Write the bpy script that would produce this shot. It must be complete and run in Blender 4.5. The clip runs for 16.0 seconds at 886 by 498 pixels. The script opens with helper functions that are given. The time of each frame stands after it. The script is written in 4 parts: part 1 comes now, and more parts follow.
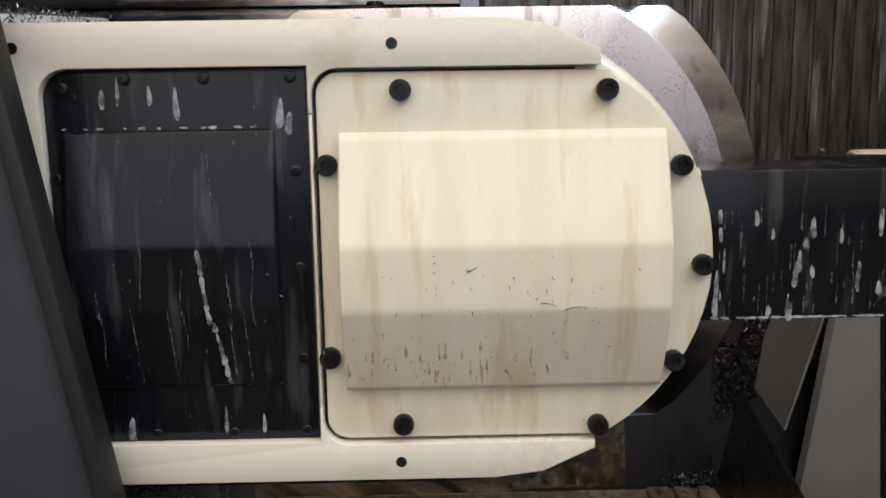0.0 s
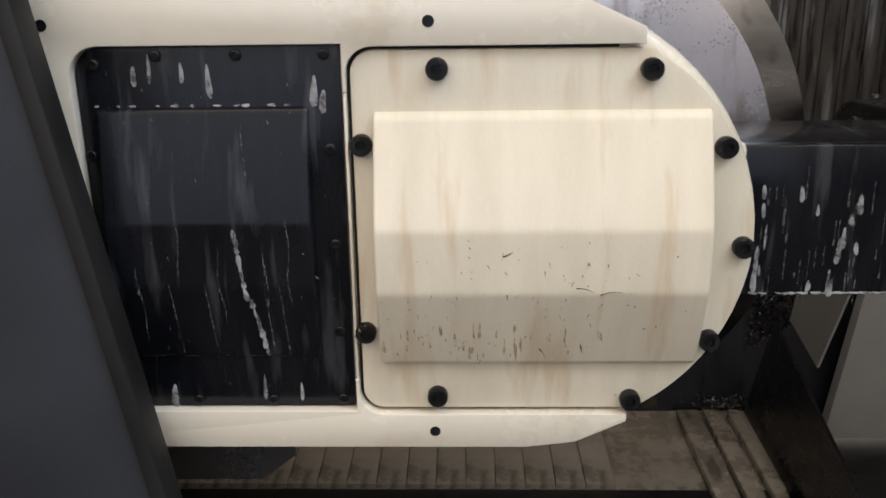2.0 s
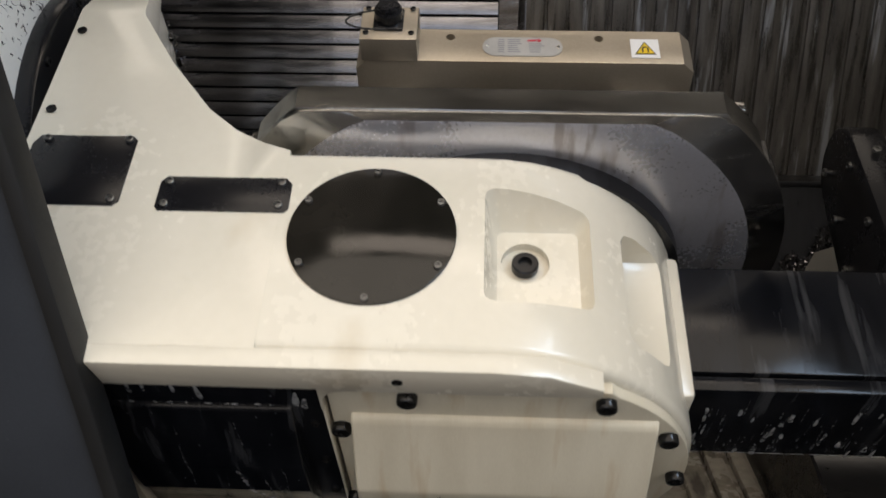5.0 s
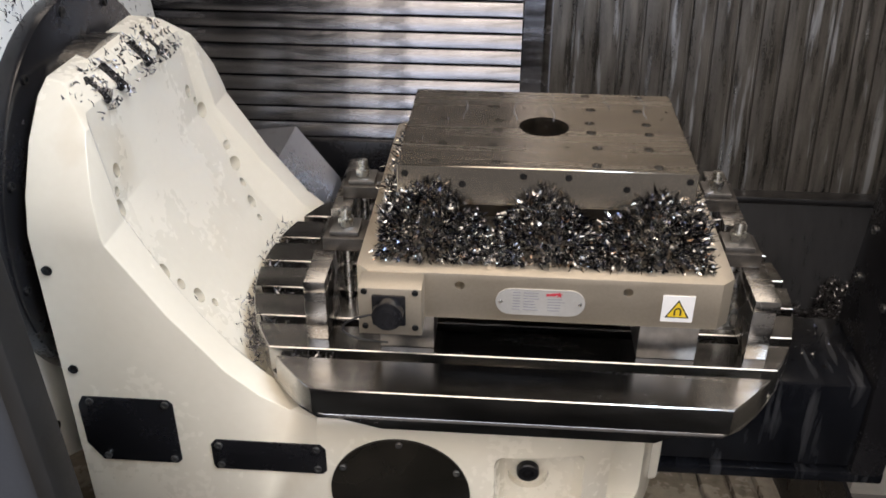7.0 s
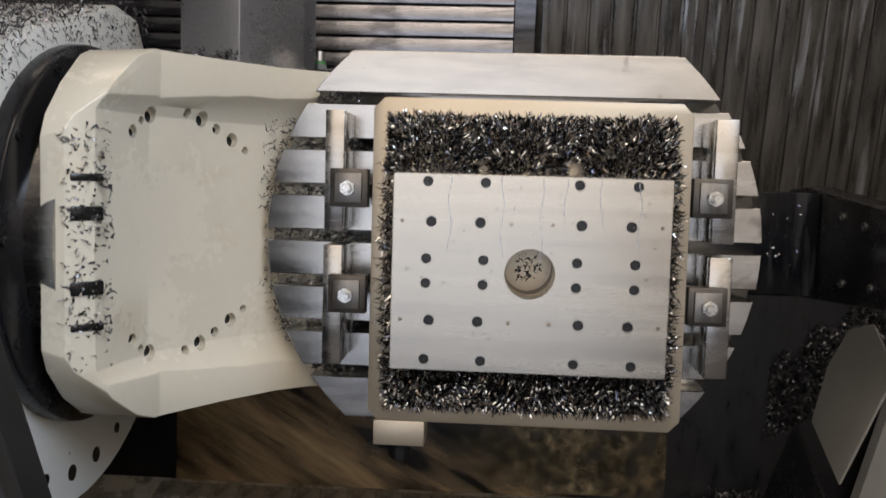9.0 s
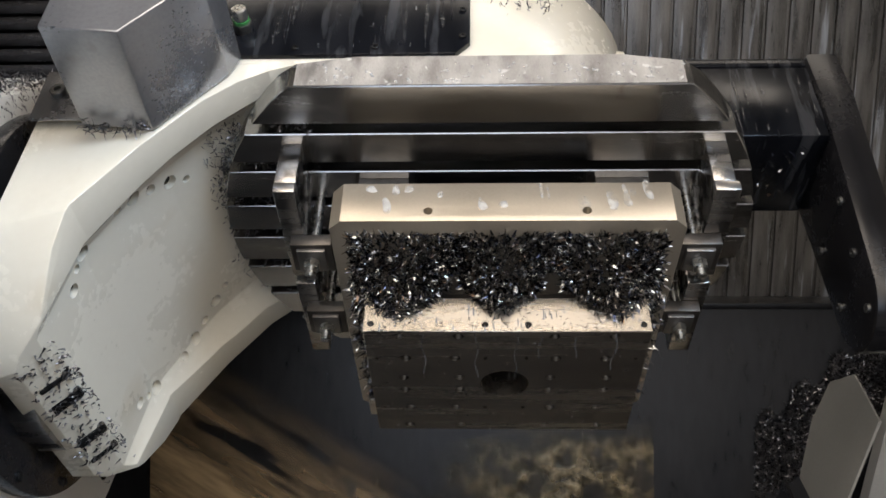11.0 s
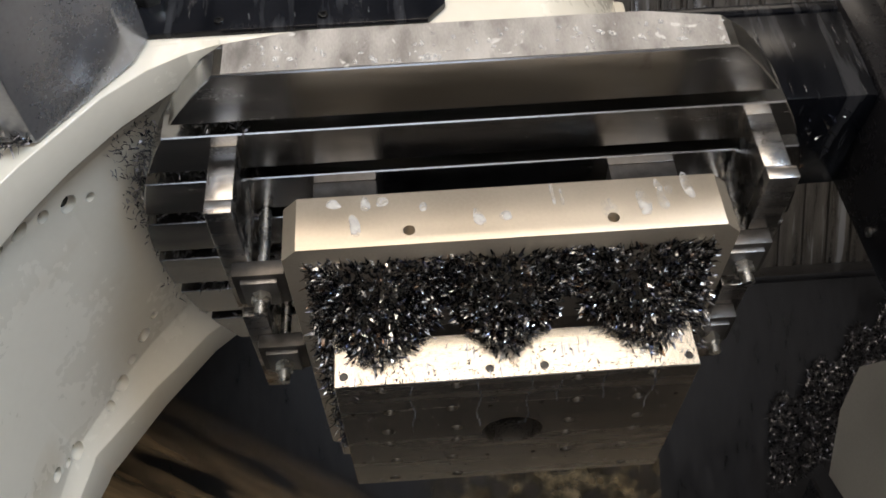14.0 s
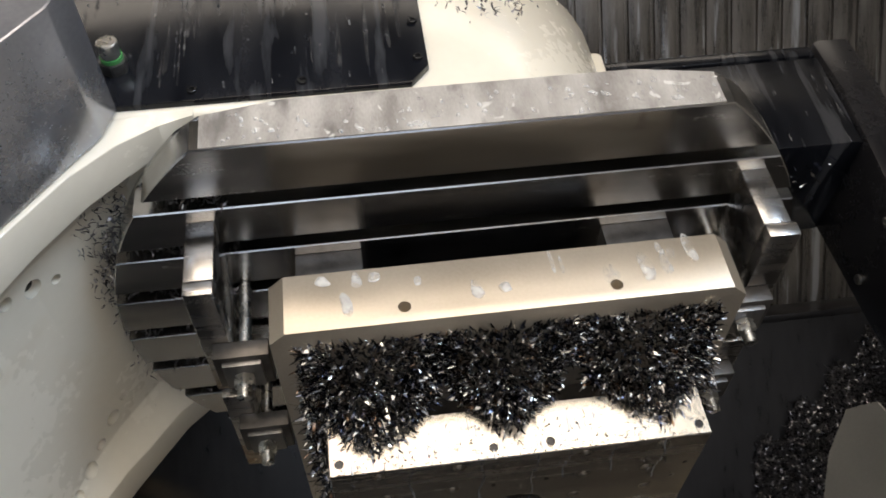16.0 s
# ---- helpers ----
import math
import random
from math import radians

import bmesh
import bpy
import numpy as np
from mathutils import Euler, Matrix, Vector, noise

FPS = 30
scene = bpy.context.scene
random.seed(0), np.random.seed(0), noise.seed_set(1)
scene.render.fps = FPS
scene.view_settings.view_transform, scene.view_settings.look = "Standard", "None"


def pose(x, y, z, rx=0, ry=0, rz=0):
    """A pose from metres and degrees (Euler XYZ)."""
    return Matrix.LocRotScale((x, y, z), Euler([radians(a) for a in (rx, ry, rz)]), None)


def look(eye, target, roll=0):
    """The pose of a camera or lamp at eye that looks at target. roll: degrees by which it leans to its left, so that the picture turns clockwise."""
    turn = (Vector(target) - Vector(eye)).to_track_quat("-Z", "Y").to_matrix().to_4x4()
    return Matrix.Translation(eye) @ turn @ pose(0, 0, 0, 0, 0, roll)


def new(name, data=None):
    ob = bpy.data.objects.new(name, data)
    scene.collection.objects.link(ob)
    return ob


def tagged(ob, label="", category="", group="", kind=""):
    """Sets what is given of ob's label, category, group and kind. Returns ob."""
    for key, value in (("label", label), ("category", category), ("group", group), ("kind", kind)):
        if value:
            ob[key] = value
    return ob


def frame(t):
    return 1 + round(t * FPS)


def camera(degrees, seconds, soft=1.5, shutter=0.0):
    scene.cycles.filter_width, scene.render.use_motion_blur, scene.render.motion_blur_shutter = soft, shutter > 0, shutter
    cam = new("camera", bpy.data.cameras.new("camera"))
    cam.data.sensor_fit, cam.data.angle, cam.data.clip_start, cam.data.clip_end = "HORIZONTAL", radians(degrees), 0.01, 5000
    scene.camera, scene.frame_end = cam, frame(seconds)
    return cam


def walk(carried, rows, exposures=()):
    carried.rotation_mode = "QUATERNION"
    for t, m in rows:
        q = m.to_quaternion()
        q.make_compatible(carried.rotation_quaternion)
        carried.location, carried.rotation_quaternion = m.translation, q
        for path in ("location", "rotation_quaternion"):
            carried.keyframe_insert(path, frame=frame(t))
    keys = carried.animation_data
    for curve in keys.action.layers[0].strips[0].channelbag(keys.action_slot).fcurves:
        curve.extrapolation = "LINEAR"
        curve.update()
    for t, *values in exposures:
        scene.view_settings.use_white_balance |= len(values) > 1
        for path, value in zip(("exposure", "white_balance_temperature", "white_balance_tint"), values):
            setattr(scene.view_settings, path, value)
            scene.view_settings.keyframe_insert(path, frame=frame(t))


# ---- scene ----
# ---- camera ----
cam = camera(52.02, 16.0, soft=1.6, shutter=0.3)
walk(cam, [
    (0.0, pose(-0.091, -1.324, 0.181, 79.46, 0.84, -0.96)),
    (0.5, pose(-0.104, -1.327, 0.157, 80.29, 1.25, -0.64)),
    (1.0, pose(-0.098, -1.309, 0.186, 77.73, 1.15, 1.02)),
    (1.5, pose(-0.088, -1.288, 0.264, 71.96, 1.34, 2.27)),
    (2.0, pose(-0.089, -1.293, 0.278, 71.60, 0.78, 1.42)),
    (2.5, pose(-0.077, -1.292, 0.281, 72.49, 0.26, 0.61)),
    (3.0, pose(-0.070, -1.290, 0.291, 73.53, -0.15, -0.26)),
    (5.3, pose(-0.046, -1.262, 0.330, 70.10, -0.38, 3.01)),
    (5.5, pose(-0.045, -1.263, 0.300, 71.63, -0.39, 3.26)),
    (6.0, pose(-0.048, -1.245, 0.366, 70.13, -0.13, 4.16)),
    (6.5, pose(-0.052, -1.190, 0.370, 70.31, -0.83, 3.58)),
    (7.0, pose(-0.049, -1.134, 0.360, 68.93, -0.91, 4.13)),
    (7.5, pose(-0.041, -1.128, 0.358, 68.62, -0.74, 4.56)),
    (8.0, pose(-0.040, -1.133, 0.359, 69.15, -0.62, 4.75)),
    (8.5, pose(-0.043, -1.140, 0.363, 70.33, -0.63, 4.20)),
    (9.0, pose(-0.042, -1.141, 0.371, 71.79, -0.81, 3.74)),
    (9.2, pose(-0.046, -1.144, 0.375, 72.84, -1.02, 3.43)),
    (11.3, pose(-0.030, -1.144, 0.323, 77.44, 0.69, 1.88)),
    (11.5, pose(-0.025, -1.123, 0.322, 77.07, 0.69, 1.86)),
    (12.0, pose(-0.013, -1.066, 0.329, 76.34, 0.40, 3.25)),
    (12.5, pose(-0.002, -1.032, 0.332, 76.13, 0.09, 2.65)),
    (13.0, pose(0.004, -1.005, 0.339, 76.83, 0.18, 1.85)),
    (13.5, pose(-0.020, -0.963, 0.345, 76.53, 0.46, -0.87)),
    (14.0, pose(-0.081, -0.896, 0.352, 73.60, 3.10, -2.38)),
    (14.5, pose(-0.109, -0.851, 0.358, 72.56, 3.20, -7.24)),
    (15.0, pose(-0.127, -0.835, 0.375, 74.00, 2.89, -8.75)),
    (15.5, pose(-0.120, -0.835, 0.379, 74.35, 3.72, -8.34)),
    (16.0, pose(-0.115, -0.845, 0.378, 75.43, 4.35, -5.95)),
], exposures=[
    (0.0, -1.18, 6250, 20), (1.5, -1.22, 6200, 19), (3.2, -1.26, 6200, 19), (5.3, -1.50, 6200, 16), (6.0, -1.26, 6350, 18), (6.5, -0.88, 6300, 20), (7.0, -0.38, 6200, 19), (7.5, -0.64, 6450, 19), (8.0, -0.82, 6250, 18), (8.5, -1.78, 5550, 15), (9.0, -1.06, 6350, 18), (9.2, -1.0, 6350, 18), (11.3, -0.40, 6000, 16), (13.0, -0.36, 6000, 16), (14.5, -0.66, 6200, 17), (15.0, -0.56, 6150, 16), (16.0, -0.50, 6100, 16)])

# ---- world and lights ----
world = bpy.data.worlds.new("hall_air")
world.use_nodes = True
wn = world.node_tree
wc = wn.nodes.new("ShaderNodeTexCoord")
ws = wn.nodes.new("ShaderNodeSeparateXYZ")
wr = wn.nodes.new("ShaderNodeValToRGB")
wm = wn.nodes.new("ShaderNodeMapRange")
wm.inputs[1].default_value, wm.inputs[2].default_value = -1, 1
wn.links.new(wc.outputs["Generated"], ws.inputs[0])
wn.links.new(ws.outputs[2], wm.inputs[0])
wn.links.new(wm.outputs[0], wr.inputs[0])
wr.color_ramp.elements[0].color, wr.color_ramp.elements[0].position = (0.10, 0.10, 0.105, 1), 0.36
wr.color_ramp.elements[1].color, wr.color_ramp.elements[1].position = (5.5, 4.85, 3.75, 1), 0.88
mid = wr.color_ramp.elements.new(0.52)
mid.color = (0.30, 0.31, 0.33, 1)
wn.links.new(wr.outputs[0], wn.nodes["Background"].inputs[0])
wn.nodes["Background"].inputs[1].default_value = 1.0
scene.world = world
scene.view_settings.exposure = 0.0


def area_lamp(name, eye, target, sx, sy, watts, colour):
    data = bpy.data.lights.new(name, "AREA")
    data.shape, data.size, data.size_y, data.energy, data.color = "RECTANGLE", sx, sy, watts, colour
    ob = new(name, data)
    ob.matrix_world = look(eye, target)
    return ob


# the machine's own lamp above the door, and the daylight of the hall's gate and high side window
area_lamp("work_lamp", (-0.05, -0.42, 1.24), (-0.05, -0.1, -0.1), 1.1, 0.16, 6.5, (1.0, 0.86, 0.66))
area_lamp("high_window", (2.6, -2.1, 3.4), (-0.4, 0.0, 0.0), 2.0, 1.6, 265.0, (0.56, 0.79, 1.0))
area_lamp("gate_light", (-0.75, -4.6, 1.0), (-0.2, 0.0, 0.0), 3.2, 2.0, 46.0, (0.72, 0.86, 1.0))


# ---- materials ----
def ramp(nt, a, b, lo=0.35, hi=0.65):
    r = nt.nodes.new("ShaderNodeValToRGB")
    r.color_ramp.elements[0].position, r.color_ramp.elements[1].position = lo, hi
    r.color_ramp.elements[0].color, r.color_ramp.elements[1].color = (*a, 1), (*b, 1)
    return r


def surface(name, dark, light, rough=(0.3, 0.5), metal=0.0, scale=8.0, stretch=(1, 1, 1), bump=0.05, grain=220.0,
            island=0.0, coat=0.0, turn=0.0, spec=0.5, spots=None, spot_scale=30.0, spot_at=0.68, stain=None, stain_at=0.6, stain_stretch=(14, 14, 1.2)):
    """Two-scale noise colour, grain relief, and where wanted spots and runs in the object's own space."""
    m = bpy.data.materials.new(name)
    m.use_nodes = True
    nt = m.node_tree
    p = nt.nodes["Principled BSDF"]
    co = nt.nodes.new("ShaderNodeTexCoord")
    mp = nt.nodes.new("ShaderNodeMapping")
    mp.inputs["Scale"].default_value = stretch
    mp.inputs["Rotation"].default_value[1] = radians(turn)
    nt.links.new(co.outputs["Object"], mp.inputs[0])
    big = nt.nodes.new("ShaderNodeTexNoise")
    big.inputs["Scale"].default_value, big.inputs["Detail"].default_value = scale, 6
    nt.links.new(mp.outputs[0], big.inputs[0])
    fine = nt.nodes.new("ShaderNodeTexNoise")
    fine.inputs["Scale"].default_value, fine.inputs["Detail"].default_value = grain, 3
    nt.links.new(mp.outputs[0], fine.inputs[0])
    cr = ramp(nt, dark, light)
    mix = nt.nodes.new("ShaderNodeMath")
    mix.operation = "MULTIPLY_ADD"
    mix.inputs[1].default_value = 0.25
    nt.links.new(fine.outputs[0], mix.inputs[0])
    half = nt.nodes.new("ShaderNodeMath")
    half.operation = "MULTIPLY"
    half.inputs[1].default_value = 0.75
    nt.links.new(big.outputs[0], half.inputs[0])
    nt.links.new(half.outputs[0], mix.inputs[2])
    nt.links.new(mix.outputs[0], cr.inputs[0])
    colour = cr.outputs[0]

    def over(colour, fac, tone):
        mx = nt.nodes.new("ShaderNodeMix")
        mx.data_type = "RGBA"
        mx.inputs[7].default_value = (*tone, 1)
        nt.links.new(fac, mx.inputs[0])
        nt.links.new(colour, mx.inputs[6])
        return mx.outputs[2]

    if stain:
        mp2 = nt.nodes.new("ShaderNodeMapping")
        mp2.inputs["Scale"].default_value = stain_stretch
        nt.links.new(co.outputs["Object"], mp2.inputs[0])
        sn = nt.nodes.new("ShaderNodeTexNoise")
        sn.inputs["Scale"].default_value, sn.inputs["Detail"].default_value = 4.0, 5
        nt.links.new(mp2.outputs[0], sn.inputs[0])
        sr = ramp(nt, (0, 0, 0), (0.75, 0.75, 0.75), stain_at, stain_at + 0.1)
        nt.links.new(sn.outputs[0], sr.inputs[0])
        colour = over(colour, sr.outputs[0], stain)
    if spots:
        sp = nt.nodes.new("ShaderNodeTexNoise")
        sp.inputs["Scale"].default_value, sp.inputs["Detail"].default_value, sp.inputs["Distortion"].default_value = spot_scale, 4, 1.2
        nt.links.new(co.outputs["Object"], sp.inputs[0])
        sr = ramp(nt, (0, 0, 0), (1, 1, 1), spot_at, spot_at + 0.03)
        nt.links.new(sp.outputs[0], sr.inputs[0])
        colour = over(colour, sr.outputs[0], spots)
    if island:
        geo = nt.nodes.new("ShaderNodeNewGeometry")
        hs = nt.nodes.new("ShaderNodeHueSaturation")
        mr = nt.nodes.new("ShaderNodeMapRange")
        mr.inputs[3].default_value, mr.inputs[4].default_value = 1 - island, 1 + island
        nt.links.new(geo.outputs["Random Per Island"], mr.inputs[0])
        nt.links.new(mr.outputs[0], hs.inputs["Value"])
        nt.links.new(colour, hs.inputs["Color"])
        colour = hs.outputs[0]
    nt.links.new(colour, p.inputs["Base Color"])
    rr = nt.nodes.new("ShaderNodeMapRange")
    rr.inputs[1].default_value, rr.inputs[2].default_value = 0.3, 0.7
    rr.inputs[3].default_value, rr.inputs[4].default_value = rough
    nt.links.new(mix.outputs[0], rr.inputs[0])
    nt.links.new(rr.outputs[0], p.inputs["Roughness"])
    p.inputs["Metallic"].default_value = metal
    p.inputs["Specular IOR Level"].default_value = spec
    if coat:
        p.inputs["Coat Weight"].default_value = coat
        p.inputs["Coat Roughness"].default_value = 0.08
    if bump:
        bp = nt.nodes.new("ShaderNodeBump")
        bp.inputs["Strength"].default_value, bp.inputs["Distance"].default_value = bump, 0.002
        nt.links.new(mix.outputs[0], bp.inputs["Height"])
        nt.links.new(bp.outputs[0], p.inputs["Normal"])
    return m


CREAM = surface("cream_paint", (0.69, 0.645, 0.535), (0.74, 0.695, 0.585), (0.2, 0.32), scale=5, bump=0.012, grain=90, coat=0.4,
                stain=(0.63, 0.565, 0.44), stain_at=0.60, stain_stretch=(2.2, 2.2, 1.2), spots=(0.16, 0.14, 0.11), spot_scale=95, spot_at=0.79)
CREAM_STAINED = surface("stained_cream_paint", (0.65, 0.595, 0.465), (0.74, 0.685, 0.55), (0.3, 0.45), scale=6, bump=0.04, grain=160, coat=0.15, stretch=(5, 1, 1),
                        stain=(0.58, 0.475, 0.32), stain_at=0.545, stain_stretch=(9, 1.2, 1.2), spots=(0.42, 0.30, 0.15), spot_scale=26, spot_at=0.735)
WHITE_SPECK = surface("speckled_white_paint", (0.66, 0.66, 0.63), (0.76, 0.76, 0.73), (0.35, 0.5), scale=7, bump=0.08)
BLACK = surface("black_paint", (0.006, 0.006, 0.007), (0.012, 0.012, 0.014), (0.2, 0.32), scale=9, bump=0.05, spec=0.35)
BLACK_WET = surface("wet_black_panel", (0.003, 0.0035, 0.005), (0.009, 0.010, 0.013), (0.12, 0.28), scale=7, stretch=(5, 1, 1), bump=0.05, spec=0.26,
                    stain=(0.045, 0.047, 0.052), stain_at=0.56, stain_stretch=(13, 1.6, 1.6))
SMOKED = surface("smoked_cover_plate", (0.008, 0.0075, 0.006), (0.018, 0.016, 0.013), (0.07, 0.2), scale=9, bump=0.25, grain=30, spec=0.4)
RUST = surface("brown_run", (0.36, 0.23, 0.09), (0.54, 0.40, 0.21), (0.35, 0.5), scale=60, bump=0.1)
BAR_STEEL = surface("dull_bar_steel", (0.15, 0.145, 0.14), (0.27, 0.26, 0.25), (0.3, 0.45), metal=0.9, scale=9, stretch=(6, 1, 6), bump=0.04, grain=200)
CLAMP_STEEL = surface("dark_clamp_steel", (0.06, 0.055, 0.05), (0.12, 0.11, 0.10), (0.3, 0.45), metal=0.8, scale=30, bump=0.04)
SCREW = surface("dull_screw_steel", (0.10, 0.10, 0.10), (0.22, 0.22, 0.21), (0.3, 0.45), metal=0.9, scale=80, bump=0.05)
GREEN = surface("green_ring", (0.05, 0.22, 0.06), (0.08, 0.30, 0.09), (0.35, 0.5), scale=20, bump=0.0)
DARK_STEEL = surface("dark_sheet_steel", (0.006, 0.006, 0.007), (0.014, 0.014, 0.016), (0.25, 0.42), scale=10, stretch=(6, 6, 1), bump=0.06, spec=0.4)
# the pale stain holds coolant runs and the ribs' bluish highlights, painted in
WALL = surface("wet_dark_wall_sheet", (0.07, 0.066, 0.060), (0.225, 0.21, 0.19), (0.2, 0.42), metal=0.8, scale=9, stretch=(7, 7, 0.7), bump=0.10,
               stain=(0.55, 0.57, 0.60), stain_at=0.59)
SLAT = surface("brushed_shutter_steel", (0.17, 0.17, 0.182), (0.34, 0.34, 0.362), (0.14, 0.32), metal=1.0, scale=8, stretch=(1, 6, 8), bump=0.05,
               stain=(0.10, 0.10, 0.11), stain_at=0.54, stain_stretch=(2.5, 3, 6))
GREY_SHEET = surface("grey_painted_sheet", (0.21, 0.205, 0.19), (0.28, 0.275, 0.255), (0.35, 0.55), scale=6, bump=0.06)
LIGHT_SHEET = surface("light_grey_painted_sheet", (0.34, 0.335, 0.315), (0.42, 0.415, 0.39), (0.35, 0.55), scale=6, bump=0.06)
DOOR = surface("blue_grey_door_paint", (0.022, 0.0245, 0.030), (0.034, 0.038, 0.046), (0.4, 0.55), scale=6, bump=0.15, grain=420, spec=0.4,
               spots=(0.06, 0.065, 0.07), spot_scale=170, spot_at=0.74)
RUBBER = surface("black_rubber", (0.005, 0.005, 0.005), (0.011, 0.011, 0.011), (0.5, 0.7), scale=20, bump=0.08)
STEEL = surface("ground_steel", (0.32, 0.305, 0.29), (0.47, 0.455, 0.43), (0.18, 0.34), metal=1.0, scale=7, stretch=(1.5, 6, 6), bump=0.02, grain=300,
                stain=(0.24, 0.22, 0.20), stain_at=0.68, stain_stretch=(6, 6, 6))
TABLE_STEEL = surface("table_steel", (0.36, 0.35, 0.34), (0.52, 0.51, 0.49), (0.14, 0.30), metal=1.0, scale=6, stretch=(1, 5, 5), bump=0.02, grain=260,
                      stain=(0.20, 0.18, 0.17), stain_at=0.64, stain_stretch=(5, 5, 5))
UNDER = surface("cast_table_underside", (0.50, 0.50, 0.55), (0.66, 0.66, 0.72), (0.22, 0.38), metal=0.72, scale=6, bump=0.03, stain=(0.30, 0.27, 0.27), stain_at=0.58, stain_stretch=(11, 2, 8), spots=(0.34, 0.32, 0.34), spot_scale=16, spot_at=0.70)
HAZE = surface("coolant_hazed_steel", (0.28, 0.26, 0.24), (0.50, 0.48, 0.45), (0.3, 0.5), metal=0.45, scale=14, stretch=(3, 1, 1), bump=0.08, stain=(0.15, 0.14, 0.13), stain_at=0.58, stain_stretch=(9, 4, 4), spots=(0.66, 0.65, 0.62), spot_scale=34, spot_at=0.66)
CHUCK = surface("satin_chuck_steel", (0.42, 0.365, 0.285), (0.52, 0.46, 0.37), (0.34, 0.48), metal=0.75, scale=6, bump=0.03, grain=320)
PLATE = surface("milled_plate_steel", (0.40, 0.365, 0.315), (0.52, 0.48, 0.415), (0.19, 0.31), metal=1.0, scale=4, stretch=(0.6, 9, 4), bump=0.02, grain=240)
# for bolts, and for discs that stand for shade in holes
BOLT = surface("black_oxide_and_hole_shade", (0.012, 0.012, 0.012), (0.035, 0.035, 0.035), (0.18, 0.3), metal=0.6, scale=60, bump=0.05)
ZINC = surface("zinc_steel", (0.5, 0.5, 0.48), (0.7, 0.69, 0.66), (0.2, 0.35), metal=1.0, scale=80, bump=0.05)
CHIPS = surface("steel_chips", (0.07, 0.07, 0.09), (0.48, 0.47, 0.47), (0.12, 0.28), metal=1.0, scale=90, bump=0.0, island=0.95)


def chip_tints(m):
    """Each chip its own temper colour: dark, blue, brown, grey or bright."""
    nt = m.node_tree
    geo = nt.nodes.new("ShaderNodeNewGeometry")
    r = nt.nodes.new("ShaderNodeValToRGB")
    r.color_ramp.interpolation = "CONSTANT"
    r.color_ramp.elements[0].color = (0.07, 0.07, 0.075, 1)
    r.color_ramp.elements[1].position, r.color_ramp.elements[1].color = 0.20, (0.11, 0.12, 0.17, 1)
    for at, c in ((0.32, (0.26, 0.255, 0.25, 1)), (0.54, (0.20, 0.14, 0.10, 1)), (0.60, (0.42, 0.41, 0.40, 1)), (0.83, (0.72, 0.71, 0.69, 1))):
        e = r.color_ramp.elements.new(at)
        e.color = c
    nt.links.new(geo.outputs["Random Per Island"], r.inputs[0])
    nt.links.new(r.outputs[0], nt.nodes["Principled BSDF"].inputs["Base Color"])


chip_tints(CHIPS)
CHIPS_DARK = surface("dark_steel_chips", (0.05, 0.05, 0.06), (0.27, 0.26, 0.26), (0.2, 0.4), metal=0.9, scale=90, bump=0.0, island=0.8)
FLOOR = surface("wet_way_cover", (0.20, 0.18, 0.145), (0.47, 0.43, 0.36), (0.15, 0.4), metal=0.1, scale=9, bump=0.10, grain=60,
                stain=(0.08, 0.07, 0.06), stain_at=0.60, stain_stretch=(6, 2.0, 3))
SHEET_BOX = surface("brushed_cover_sheet", (0.24, 0.24, 0.25), (0.36, 0.36, 0.375), (0.22, 0.36), metal=0.75, scale=6, bump=0.04, stain=(0.24, 0.23, 0.22), stain_at=0.64, stain_stretch=(5, 5, 5))
FOAM = surface("dried_coolant_foam", (0.30, 0.31, 0.32), (0.48, 0.48, 0.48), (0.3, 0.5), scale=40, bump=0.2)
BEAD = surface("coolant_bead", (0.45, 0.44, 0.42), (0.66, 0.65, 0.62), (0.1, 0.25), metal=0.0, scale=60, bump=0.0)
DRIP = surface("pale_coolant_drip", (0.30, 0.31, 0.33), (0.42, 0.43, 0.45), (0.15, 0.28), metal=0.5, scale=60, bump=0.0)
THIN_FOAM = surface("thin_coolant_foam", (0.06, 0.062, 0.066), (0.15, 0.152, 0.158), (0.25, 0.4), scale=50, bump=0.1)


def patchy(m, scale, lo, hi, least, most):
    """Thin, broken film: the surface under it shows through."""
    nt = m.node_tree
    nz = nt.nodes.new("ShaderNodeTexNoise")
    nz.inputs["Scale"].default_value, nz.inputs["Detail"].default_value = scale, 5
    nt.links.new(nt.nodes["Texture Coordinate"].outputs["Object"], nz.inputs[0])
    r = ramp(nt, (least,) * 3, (most,) * 3, lo, hi)
    nt.links.new(nz.outputs[0], r.inputs[0])
    nt.links.new(r.outputs[0], nt.nodes["Principled BSDF"].inputs["Alpha"])
    return m


FAINT_RUN = surface("faint_coolant_run", (0.018, 0.019, 0.021), (0.05, 0.052, 0.056), (0.2, 0.4), scale=50, bump=0.05)
patchy(RUST, 90, 0.38, 0.62, 0.05, 0.65)
patchy(FOAM, 70, 0.36, 0.60, 0.15, 0.85)
patchy(BEAD, 80, 0.40, 0.60, 0.05, 0.65)
patchy(THIN_FOAM, 110, 0.40, 0.60, 0.1, 0.8)
patchy(FAINT_RUN, 60, 0.38, 0.62, 0.0, 0.8)
HALL = surface("hall_floor_coating", (0.016, 0.016, 0.017), (0.028, 0.028, 0.030), (0.6, 0.8), scale=3, bump=0.05)
LABEL = surface("label_foil", (0.40, 0.39, 0.37), (0.50, 0.49, 0.47), (0.3, 0.4), metal=0.3, scale=20, bump=0.0)
WHITE = surface("white_sticker", (0.74, 0.74, 0.74), (0.8, 0.8, 0.8), (0.35, 0.45), scale=20, bump=0.0)
